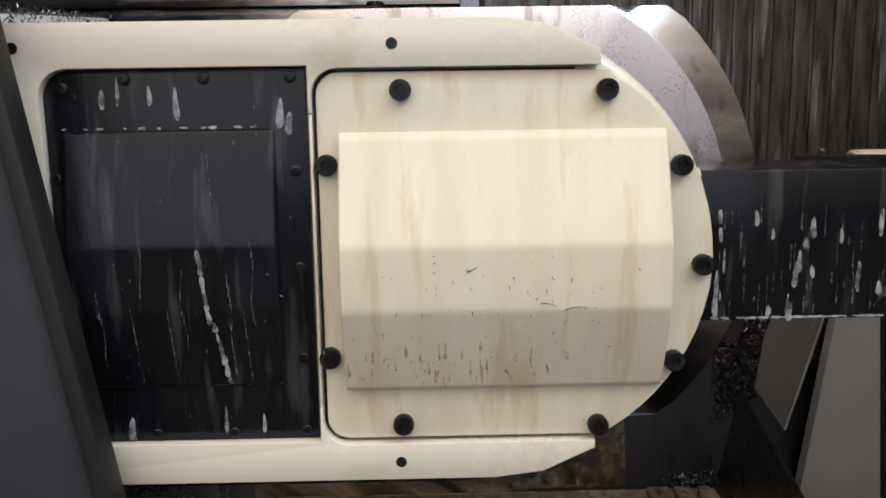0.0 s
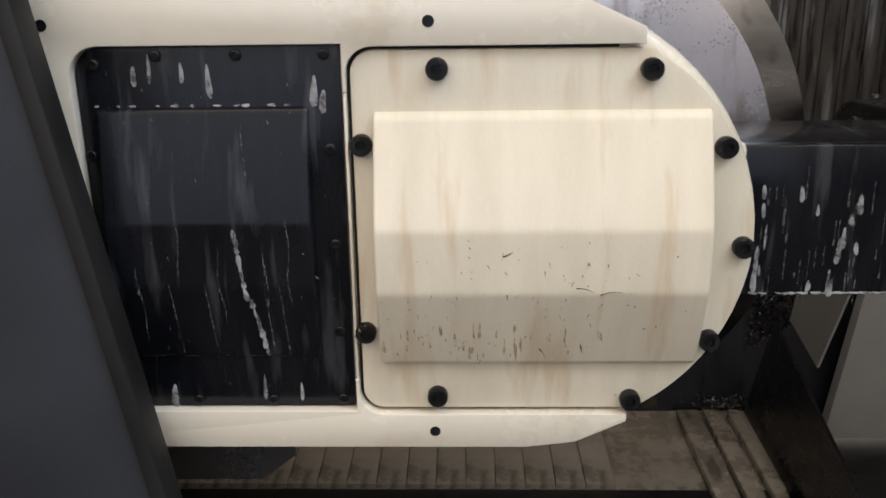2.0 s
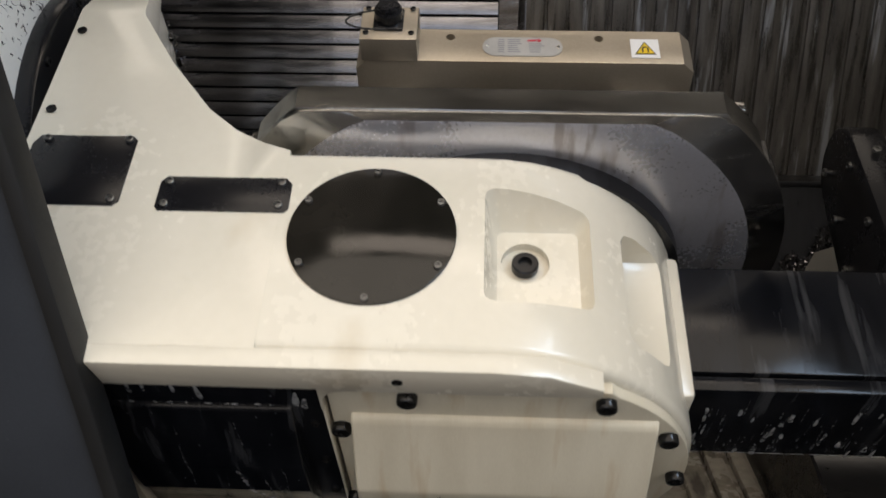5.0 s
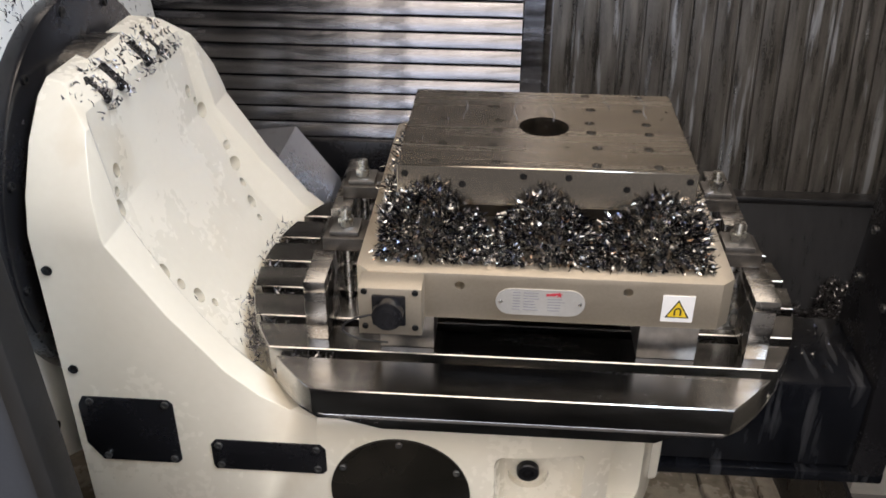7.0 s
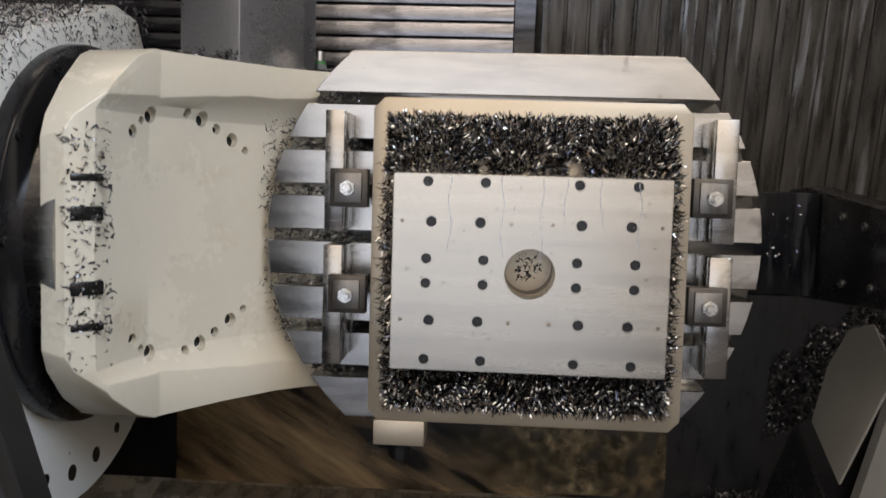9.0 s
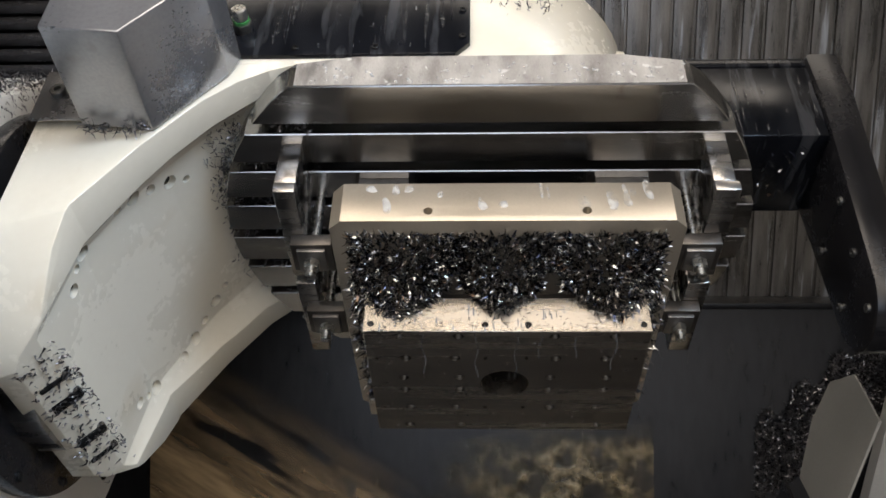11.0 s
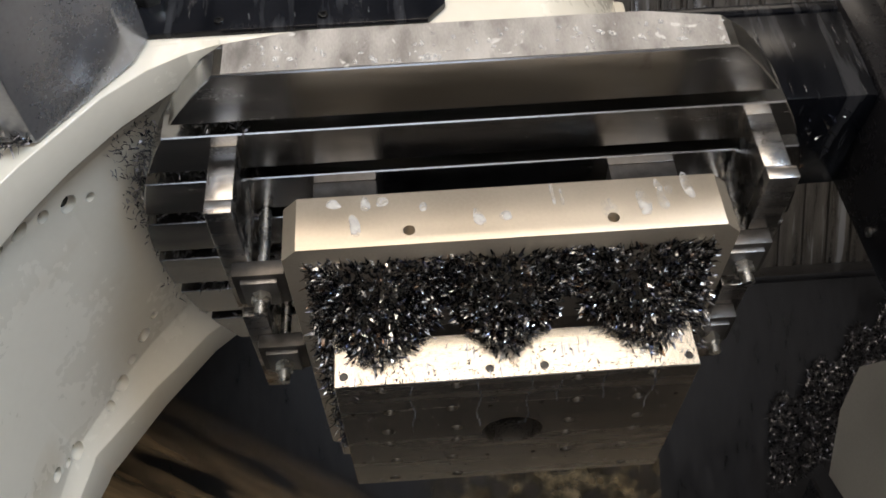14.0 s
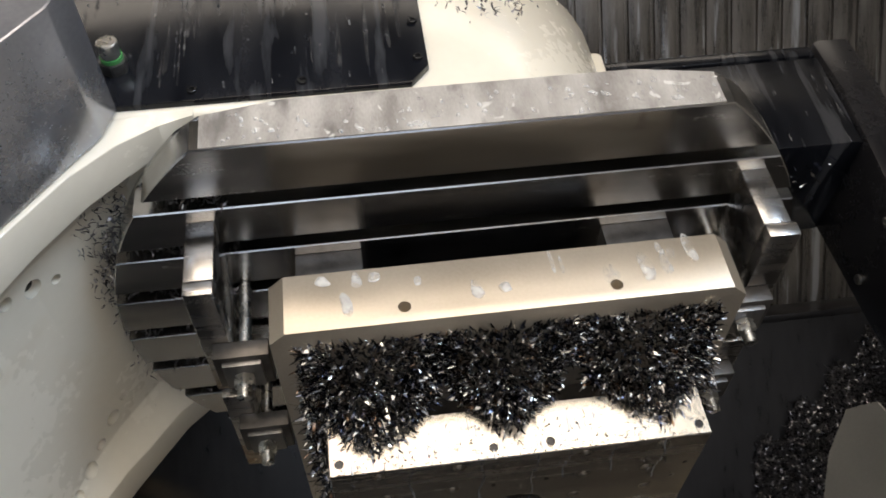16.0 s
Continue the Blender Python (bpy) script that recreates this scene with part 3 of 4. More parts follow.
    # black discs in place of drilled bores, their shade as colour
    for x, a in ((-0.124, -0.213), (-0.124, 0.200), (-0.475, -0.213)):
        part("bore", rod((x, a, z - 0.0206), (x, a, z - 0.016), 0.0055, 14), BOLT, t)
    rect = arc(-0.428, -0.166, 0.027, 270, 180, 6) + [(-0.455, 0.177), (-0.207, 0.177), (-0.207, -0.193)]
    panel = part("bottom_panel", prism(rect, "z", z - 0.008, z + 0.001, 0.001, only="ends"), BLACK_WET, t, "wet black bottom panel")
    sec = [(-0.136, z - 0.007), (-0.134, z - 0.014), (-0.026, z - 0.033), (0.036, z - 0.033), (0.118, z - 0.012), (0.120, z - 0.007)]
    part("panel_box", prism(fillet(sec, 0.004, 3), "x", -0.437, -0.238, 0.003, only="ends"), BLACK_WET, panel, "faceted glossy black raised panel", smooth=6)
    for x, y in ((-0.436, -0.176), (-0.378, -0.184), (-0.303, -0.184), (-0.221, -0.184), (-0.219, -0.095), (-0.219, 0.0), (-0.219, 0.092), (-0.219, 0.168), (-0.292, 0.169), (-0.37, 0.169), (-0.449, -0.09)):
        socket_bolt("screw", panel, (x, y, z - 0.008), (0, 0, -1), 0.0055, 0.003, BOLT)
    cov = arc(-0.176, -0.166, 0.0215, 180, 270, 6) + [(0.083, -0.187)] + arc(-0.020, -0.004, 0.207, -58, 58, 22) + [(0.075, 0.177)] + arc(-0.176, 0.1555, 0.0215, 90, 180, 6)
    # added black sheet: makes the gap round the cover read as shaded
    part("gap_shade_sheet", box(-0.2005, 0.05, -0.1895, 0.1795, z - 0.004, z + 0.001), RUBBER, t, "black sheet standing for shade in the gap round the cover plate")
    cover = part("cover_plate", prism(cov, "z", z - 0.012, z + 0.001, 0.002, only="ends"), CREAM_STAINED, t, "cream bottom cover plate with rust runs")
    sec = [(-0.131, z - 0.011), (-0.129, z - 0.017), (-0.124, z - 0.021), (-0.026, z - 0.055), (0.036, z - 0.055), (0.120, z - 0.023), (0.124, z - 0.018), (0.126, z - 0.011)]
    part("cover_box", prism(fillet(sec, 0.005, 3), "x", -0.177, 0.137, 0.004, only="ends"), CREAM_STAINED, cover, "faceted raised box with brown runs", smooth=9)
    for x, y in ((-0.117, -0.170), (0.079, -0.168), (0.152, -0.095), (0.176, 0.003), (0.150, 0.100), (0.075, 0.166), (-0.121, 0.162), (-0.192, 0.091), (-0.189, -0.100)):
        socket_bolt("cap_screw", cover, (x, y, z - 0.012), (0, 0, -1), 0.0105, 0.010)
    # front covers
    y = -0.236
    c1 = [(-0.545, -0.172), (-0.440, -0.172), (-0.434, -0.178), (-0.434, -0.266), (-0.440, -0.272), (-0.535, -0.272), (-0.552, -0.245), (-0.552, -0.185)]
    pl = part("cover", prism(c1, "y", y - 0.002, y + 0.003, 0.0008, only="ends"), BLACK, t, "black access cover")
    for x, zz in ((-0.536, -0.178), (-0.443, -0.178), (-0.443, -0.264), (-0.528, -0.264)):
        socket_bolt("screw", pl, (x, y - 0.002, zz), (0, -1, 0), 0.0048, 0.003, SCREW)
    c2 = [(-0.394, -0.238), (-0.388, -0.230), (-0.258, -0.230), (-0.251, -0.238), (-0.251, -0.272), (-0.256, -0.277), (-0.390, -0.277), (-0.394, -0.272)]
    pl = part("cover", prism(c2, "y", y - 0.002, y + 0.003, 0.0008, only="ends"), BLACK, t, "black access cover")
    for x, zz in ((-0.384, -0.238), (-0.262, -0.237), (-0.262, -0.268), (-0.384, -0.269)):
        socket_bolt("screw", pl, (x, y - 0.002, zz), (0, -1, 0), 0.0048, 0.003, SCREW)
    pl = part("round_cover", prism(arc(-0.160, -0.302, 0.0875, 0, 353, 53), "y", y - 0.003, y + 0.003, 0.001, only="ends"), SMOKED, t, "glossy black round cover")
    for i in range(6):
        a = radians(90 + 60 * i)
        socket_bolt("screw", pl, (-0.160 + 0.081 * math.cos(a), y - 0.003, -0.302 + 0.081 * math.sin(a)), (0, -1, 0), 0.0042, 0.003, SCREW)
    socket_bolt("plug", t, (0.0, -0.182, -0.302), (0, -1, 0), 0.0145, 0.010, BLACK)
    for x, zz in ((-0.549, 0.006), (-0.547, -0.131)):
        socket_bolt("side_screw", t, (x, y - 0.001, zz), (0, -1, 0), 0.006, 0.002, BOLT)
    # back panel
    yb = 0.243
    pl = part("back_panel", prism([(-0.47, -0.200), (-0.06, -0.200), (-0.042, -0.222), (-0.042, -0.40), (-0.47, -0.40)], "y", yb - 0.002, yb + 0.006, 0.001, only="ends"), BLACK_WET, t, "wet black back panel")
    for x, zz in ((-0.051, -0.232), (-0.051, -0.285), (-0.051, -0.34), (-0.16, -0.212), (-0.26, -0.212), (-0.34, -0.212)):
        socket_bolt("screw", pl, (x, yb + 0.006, zz), (0, 1, 0), 0.0045, 0.003, BOLT)
    fit = part("hose_fitting", rod((-0.331, 0.248, -0.250), (-0.331, 0.262, -0.250), 0.013, 6, 0.001), SCREW, t, "zinc hose nut with green ring")
    part("ring", rod((-0.331, 0.261, -0.250), (-0.331, 0.267, -0.250), 0.0105, 20, 0.001), GREEN, fit, "green plastic ring")
    part("collar", rod((-0.331, 0.266, -0.250), (-0.331, 0.282, -0.250), 0.0095, 20, 0.001), ZINC, fit)
    for yy, w in ((0.078, 0.005), (0.036, 0.009), (-0.052, 0.009), (-0.098, 0.005)):
        own = box(-0.019, 0.021, -w, w, -0.006, 0.0015, 0.003)
        part("slot", merge(bmesh.new(), own, pose(-0.5175, yy, 0.1685, 0, 46, 0)), BOLT, t)
    # dark bar and far arm
    own = prism([(-0.078, -0.222), (0.082, -0.222), (0.082, -0.365), (-0.078, -0.365)], "x", 0.13, 0.452, 0.004)
    part("bar_flange", box(0.14, 0.190, -0.088, 0.088, -0.402, -0.214, 0.008), CREAM, t)
    bar = part("bar", own, BLACK_WET, t, "black boxed cross bar streaked with coolant")
    part("bar_lip", box(0.16, 0.500, -0.083, 0.078, -0.390, -0.372, 0.003), BLACK_WET, bar)
    out = [(-0.082, -0.388), (0.086, -0.388), (0.092, -0.30)] + arc(0.0, 0.0, 0.066, 10, 170, 14) + [(-0.088, -0.30)]
    own = prism(out, "x", 0.452, 0.500, 0.006, seg=2, only="ends")
    far = part("far_arm", own, BLACK, t, "black rounded end arm")
    for yy, zz in ((-0.04, -0.02), (0.03, 0.03), (0.04, -0.05), (-0.045, -0.12), (0.05, -0.13)):
        socket_bolt("screw", far, (0.452, yy, zz), (-1, 0, 0), 0.006, 0.004, SCREW)
    socket_bolt("screw", far, (0.476, -0.072, -0.02), (0, -1, 0.1), 0.006, 0.004, SCREW)
    return t


CRADLE = cradle()


def sheet_box():
    t = thing("cover_box", "folded grey sheet-metal cover box bolted behind the arm", "cover")
    own = prism([(-0.497, -0.084), (-0.409, -0.073), (-0.338, -0.167), (-0.327, -0.20), (-0.36, -0.26), (-0.497, -0.26)], "y", 0.243, 0.385, 0.002)
    part("body", own, SHEET_BOX, t, smooth=20)
    part("foot", box(-0.562, -0.490, 0.243, 0.247, -0.175, -0.090, 0.001), SHEET_BOX, t)
    socket_bolt("foot_bolt", t, (-0.537, 0.247, -0.134), (0, 1, 0), 0.0095, 0.008, SCREW)
    return t


BOX = sheet_box()


# ---- rotary table with T-slots ----
TX, TR, TF, TZ = -0.020, 0.357, 0.268, -0.118


def table():
    t = thing("rotary_table", "round steel rotary table with straight flats and T-slots", "rotary table")
    n = 72
    own = bmesh.new()

    def ring(r, z, flat):
        return [own.verts.new((TX + r * math.cos(2 * math.pi * i / n), max(-flat, min(flat, r * math.sin(2 * math.pi * i / n))), z)) for i in range(n)]

    lv = [ring(TR - 0.002, TZ - 0.0355, TF - 0.001), ring(TR, TZ - 0.037, TF), ring(TR, TZ - 0.041, TF), ring(0.312, TZ - 0.053, TF), ring(0.308, TZ - 0.0545, TF - 0.002), ring(0.22, TZ - 0.058, 0.22)]
    for a, b in zip(lv, lv[1:]):
        for i in range(n):
            if (a[i].co - a[(i + 1) % n].co).length > 1e-6 or (b[i].co - b[(i + 1) % n].co).length > 1e-6:
                own.faces.new((a[i], a[(i + 1) % n], b[(i + 1) % n], b[i]))
    own.faces.new(lv[0])
    own.faces.new(lv[-1][::-1])
    disc = part("disc", own, TABLE_STEEL, t)
    disc.data.materials.append(UNDER)
    for f in disc.data.polygons:
        f.material_index = int(f.center.z < TZ - 0.0535)
    # rails between the slots, with a recessed neck under each
    slots = [-0.2, -0.1333, -0.0667, 0.0, 0.0667, 0.1333, 0.2]
    edges = [-TF] + [s for y in slots for s in (y - 0.0085, y + 0.0085)] + [TF]
    half = lambda y: math.sqrt(max(0, TR * TR - y * y))
    for k in range(0, len(edges), 2):
        a, b = edges[k], edges[k + 1]
        ys = [a + (b - a) * i / 6 for i in range(7)]
        out = [(TX - half(y), y) for y in ys] + [(TX + half(y), y) for y in ys[::-1]]
        if k in (0, len(edges) - 2):
            e = a if k == 0 else b
            out = [p for p in out if abs(p[1] - e) > 1e-6 or abs(abs(p[0] - TX) - half(e)) < 1e-6]
        part("rail", prism(out, "z", TZ - 0.036, TZ, 0.0012, only="ends", seg=1), TABLE_STEEL, t)
    part("flat_face", prism([(TX - 0.228, TZ - 0.0015), (TX + 0.228, TZ - 0.0015), (TX + 0.228, TZ - 0.040), (TX + 0.158, TZ - 0.052), (TX - 0.158, TZ - 0.052), (TX - 0.228, TZ - 0.040)], "y", TF - 0.0005, TF + 0.0012), HAZE, t, "hazed steel flat with coolant beads")
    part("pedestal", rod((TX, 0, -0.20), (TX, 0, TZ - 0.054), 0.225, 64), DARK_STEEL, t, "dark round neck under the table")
    return t


TABLE = table()


# ---- fixture: supports, magnetic chuck, plate, clamps ----
def supports():
    res = []
    for x0, x1 in ((-0.187, -0.122), (0.118, 0.187)):
        t = thing("support_bar", "flat steel support bar under the magnetic chuck", "bar", "bars under the chuck")
        part("bar", box(x0, x1, -0.180, 0.112, TZ, -0.036, 0.0015), BAR_STEEL, t)
        res.append(t)
    return res


SUPPORTS = supports()
CF = -0.233


def chuck():
    t = thing("magnetic_chuck", "square satin steel magnetic chuck with nameplate and warning sticker", "magnetic chuck")
    c = 0.014
    x0, x1, y0, y1 = -0.204, 0.204, CF, 0.191
    out = [(x0 + c, y0), (x1 - c, y0), (x1, y0 + c), (x1, y1 - c), (x1 - c, y1), (x0 + c, y1), (x0, y1 - c), (x0, y0 + c)]
    own = prism(out, "z", -0.036, 0.022, 0.0012, only="ends")
    holes = None
    for x in (-0.090, 0.091):
        holes = rod((x, y0 - 0.01, 0.007), (x, y0 + 0.016, 0.007), 0.0055, 16, bm=holes)
        holes = rod((x, y1 - 0.016, 0.007), (x, y1 + 0.01, 0.007), 0.0055, 16, bm=holes)
    own = cut(own, holes)
    part("body", own, CHUCK, t)
    keeper = part("under_plate", box(-0.119, 0.115, -0.165, 0.115, -0.071, -0.0365, 0.002), BLACK, t, "black underside plate")
    for x in (-0.085, -0.028, 0.03, 0.088):
        socket_bolt("screw", keeper, (x, -0.165, -0.053), (0, -1, 0), 0.004, 0.003, SCREW)
        socket_bolt("screw", keeper, (x, 0.115, -0.053), (0, 1, 0), 0.004, 0.003, SCREW)
    # nameplate with rows of unreadable print
    f = CF - 0.0012
    cap = arc(0.030, -0.010, 0.0165, 90, -90, 10) + arc(-0.034, -0.010, 0.0165, 270, 90, 10)
    pl = part("nameplate", prism(cap, "y", f, CF + 0.0005), LABEL, t, "rounded foil nameplate with fine grey print")
    rng = random.Random(4)
    for j in range(7):
        zz = 0.0015 - j * 0.0036
        for a, b in ((-0.032, -0.024), (-0.020, -0.003 - 0.006 * rng.random()), (0.006, 0.018 + 0.008 * rng.random())):
            if a == 0.006 and j < 2:
                continue
            part("print_bar", box(a, b, f - 0.0003, f, zz, zz + 0.0013), GREY_INK, pl)
    part("mark", prism([(0.004, 0.0015), (0.017, 0.0032), (0.014, -0.0005), (0.004, -0.001)], "y", f - 0.0003, f), RED, pl, "red mark")
    star = []
    for i in range(10):
        r, a = (0.004 if i % 2 == 0 else 0.0017), radians(90 + 36 * i)
        star.append((0.018 + r * math.cos(a), 0.001 + r * math.sin(a)))
    part("mark", prism(star, "y", f - 0.0004, f), RED, pl, "dark red star")
    for x in (-0.045, 0.041):
        socket_bolt("rivet", pl, (x, f, -0.010), (0, -1, 0), 0.0022, 0.0012, ZINC)
    # warning sticker: yellow triangle with a horseshoe magnet
    w = box(0.1285, 0.1625, f, CF + 0.0005, -0.027, 0.006, 0.0)
    st = part("warning_sticker", w, WHITE, t, "white sticker with yellow magnet warning triangle")
    part("triangle", prism([(0.1325, -0.0215), (0.1585, -0.0215), (0.1455, 0.0015)], "y", f - 0.0004, f), INK, st)
    part("triangle", prism([(0.1350, -0.0200), (0.1560, -0.0200), (0.1455, -0.0015)], "y", f - 0.0007, f - 0.0004), YELLOW, st)
    u = arc(0.1455, -0.0125, 0.0042, 180, 0, 8) + [(0.1497, -0.0180), (0.1478, -0.0180)] + arc(0.1455, -0.0125, 0.0023, 0, 180, 8) + [(0.1432, -0.0180), (0.1413, -0.0180)]
    part("magnet_sign", prism(u, "y", f - 0.0010, f - 0.0007), INK, st)
    # connector block
    bl = part("connector_block", box(-0.196, -0.128, CF - 0.034, CF, -0.038, 0.021, 0.0015), CHUCK, t)
    fy = CF - 0.034
    for x, zz in ((-0.189, 0.017), (-0.135, 0.017), (-0.189, -0.027), (-0.135, -0.027)):
        socket_bolt("screw", bl, (x, fy, zz), (0, -1, 0), 0.0035, 0.002, BOLT)
    part("socket_flange", box(-0.181, -0.145, fy - 0.004, fy, -0.024, 0.014, 0.002), BLACK, bl)
    own = rod((-0.163, fy - 0.003, -0.004), (-0.163, fy - 0.018, -0.004), 0.0165, 28, 0.0015)
    rod((-0.163, fy - 0.016, -0.004), (-0.163, fy - 0.024, -0.004), 0.013, 24, 0.002, bm=own)
    part("socket", own, BLACK, bl, "black round socket with cap")
    # cap cord
    own = bmesh.new()
    pts = [Vector((-0.163 - 0.048 * math.sin(a) * (1 - 0.15 * math.cos(a)), fy - 0.014, -0.004 - 0.016 + 0.018 * math.cos(a))) for a in [math.pi * i / 12 for i in range(13)]]
    for p, q in zip(pts, pts[1:]):
        rod(p, q, 0.0012, 8, bm=own)
    part("cord", own, RUBBER, bl)
    return t


CHUCK_T = chuck()


def plate():
    t = thing("fixture_plate", "milled steel fixture plate drilled with rows of holes and a bore", "plate")
    own = box(-0.167, 0.167, -0.145, 0.095, 0.060, 0.108, 0.001, seg=1)
    yc = -0.023
    h = rod((0, yc, 0.02), (0, yc, 0.15), 0.0305, 40)
    for dy in (0.108, 0.015, -0.015, -0.108):
        for x in (-0.125, -0.056, 0.056, 0.125):
            h = rod((x, yc + dy, 0.085), (x, yc + dy, 0.12), 0.0063, 16, bm=h)
    for dy in (0.060, -0.060):
        for x in (-0.120, -0.061, 0.060, 0.119):
            h = rod((x, yc + dy, 0.085), (x, yc + dy, 0.12), 0.0066, 16, bm=h)
        for x in (-0.155, -0.024, 0.025, 0.155):
            h = rod((x, yc + dy, 0.09), (x, yc + dy, 0.12), 0.0026, 10, bm=h)
    own = cut(own, h)
    h = None
    for x, z in ((-0.158, 0.097), (-0.025, 0.098), (0.025, 0.098), (0.158, 0.098), (-0.093, 0.086), (0.090, 0.086)):
        h = rod((x, -0.16, z), (x, -0.132, z), 0.0042, 14, bm=h)
        if abs(x) not in (0.093, 0.09):
            h = rod((x, 0.082, z), (x, 0.11, z), 0.0042, 14, bm=h)
    own = cut(own, h)
    part("plate", own, PLATE, t)
    # black discs inside the drilled holes, standing for the shade in them
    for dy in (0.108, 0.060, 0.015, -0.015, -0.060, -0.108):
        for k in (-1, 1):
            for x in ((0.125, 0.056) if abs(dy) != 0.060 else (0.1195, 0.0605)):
                part("hole_shade_disc", rod((k * x, yc + dy, 0.086), (k * x, yc + dy, 0.1045), 0.0062, 14), BOLT, t)
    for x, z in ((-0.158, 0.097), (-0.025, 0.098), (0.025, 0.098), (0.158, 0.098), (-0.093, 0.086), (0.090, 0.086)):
        part("hole_shade_disc", rod((x, -0.134, z), (x, -0.1442, z), 0.0041, 14), BOLT, t)
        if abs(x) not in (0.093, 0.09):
            part("hole_shade_disc", rod((x, 0.084, z), (x, 0.0942, z), 0.0041, 14), BOLT, t)
    # added riser; its dark colour stands for shade in the hollow
    part("riser", cut(box(-0.135, 0.135, -0.10, 0.05, 0.0222, 0.0595), rod((0, yc, 0.0), (0, yc, 0.1), 0.0305, 40)), CLAMP_STEEL, t, "added riser under the plate, coloured dark for the shaded hollow")
    return t


PLATE_T = plate()


def clamp(sx, sy):
    """Edge clamp: upright block, two plates, stud and nut."""
    t = thing("edge_clamp", "steel edge clamp with stud, nut and black plate", "clamp", "clamps round the chuck")
    x, y = sx * 0.2415, sy * 0.072
    bx0, bx1 = (0.246, 0.272) if sx > 0 else (-0.278, -0.252)
    ya, yb = (0.012, 0.176) if sy > 0 else (-0.172, -0.008)
    part("block", box(bx0, bx1, ya, yb, TZ, -0.052, 0.001), STEEL, t)
    part("cap", box(bx0 - 0.002 * 0, bx1 + 0.004 * sx * (sx > 0), ya - 0.001, yb + 0.001, -0.051, -0.036, 0.0015), STEEL, t)
    part("clamp_plate", box(x - 0.026, x + 0.026, y - 0.026, y + 0.026, -0.036, -0.018, 0.0015), CLAMP_STEEL, t, "dark steel clamp plate")
    part("washer_plate", box(x - 0.018, x + 0.018, y - 0.020, y + 0.020, -0.018, -0.012, 0.001), BAR_STEEL, t)
    own = rod((x, y, -0.012), (x, y, 0.000), 0.0105, 6, 0.001)
    part("nut", own, ZINC, t)
    own = rod((x, y, TZ), (x, y, 0.012), 0.006, 14, 0.001)
    for i in range(8):
        rod((x, y, 0.0005 + i * 0.0014), (x, y, 0.0012 + i * 0.0014), 0.0067, 14, bm=own)
    part("stud", own, ZINC, t)
    return t


CLAMPS = [clamp(sx, sy) for sx in (-1, 1) for sy in (-1, 1)]


# ---- chips ----
def mound_chips():
    rng = np.random.default_rng(7)
    res = []

    def strip(name, x0, x1, y0, y1, mounds, count, base, top, out, seed, label):
        x = rng.uniform(x0, x1, count)
        v = rng.beta(1.0, 1.15, count)
        near = np.array([m for m, w, a in mounds])
        bell = np.clip(np.max([np.exp(-((x - m) / w) ** 2) * a for m, w, a in mounds], axis=0), 0, 1)
        keep = (bell > 0.16) | (v > 0.26)
        x, v, bell = x[keep], v[keep], bell[keep]
        count = len(x)
        hgt = base + (top - base) * bell
        y = y0 + (y1 - y0) * v
        z = 0.023 + hgt * (1 - v) * rng.uniform(0.35, 1.0, count) ** 0.6
        p = np.stack([x, y, z], 1)
        # the magnet makes them bristle outwards from the middle of each mound
        c = near[np.argmin(np.abs(x[:, None] - near[None, :]), axis=1)]
        o = np.stack([(x - c) * 16, out * (0.25 + 1.0 * v), 0.35 + (z - 0.023) * 14], 1)
        o /= np.linalg.norm(o, axis=1, keepdims=True)
        res.append(slivers(name, p, o, CHIPS, label, "metal chips", (0.006, 0.0125), (0.0020, 0.0042), spread=0.42, seed=seed, curl=0.8))

    strip("chip_heap", -0.182, 0.182, -0.143, -0.212, ((-0.13, 0.046, 1), (0.0, 0.040, 0.95), (0.13, 0.046, 0.9)), 8000, 0.014, 0.070, -1, 1,
          "heap of curled steel chips along the plate on the chuck")
    strip("chip_heap", -0.182, 0.182, 0.093, 0.168, ((-0.125, 0.042, 1), (-0.005, 0.036, 0.95), (0.125, 0.042, 1)), 8000, 0.015, 0.072, 1, 2,
          "heap of curled steel chips along the plate on the chuck")
    for s in (-1, 1):
        n = 900
        p = np.stack([s * rng.uniform(0.166, 0.186, n), rng.uniform(-0.16, 0.11, n), 0.023 + rng.uniform(0, 0.045, n) * rng.uniform(0, 1, n)], 1)
        o = np.stack([np.full(n, s * 0.6), rng.normal(0, 0.3, n), np.full(n, 0.7)], 1)
        res.append(slivers("chip_heap", p, o, CHIPS, "thin line of steel chips beside the plate on the chuck", "metal chips", seed=3 + s))
    return res


CHIP_HEAPS = mound_chips()


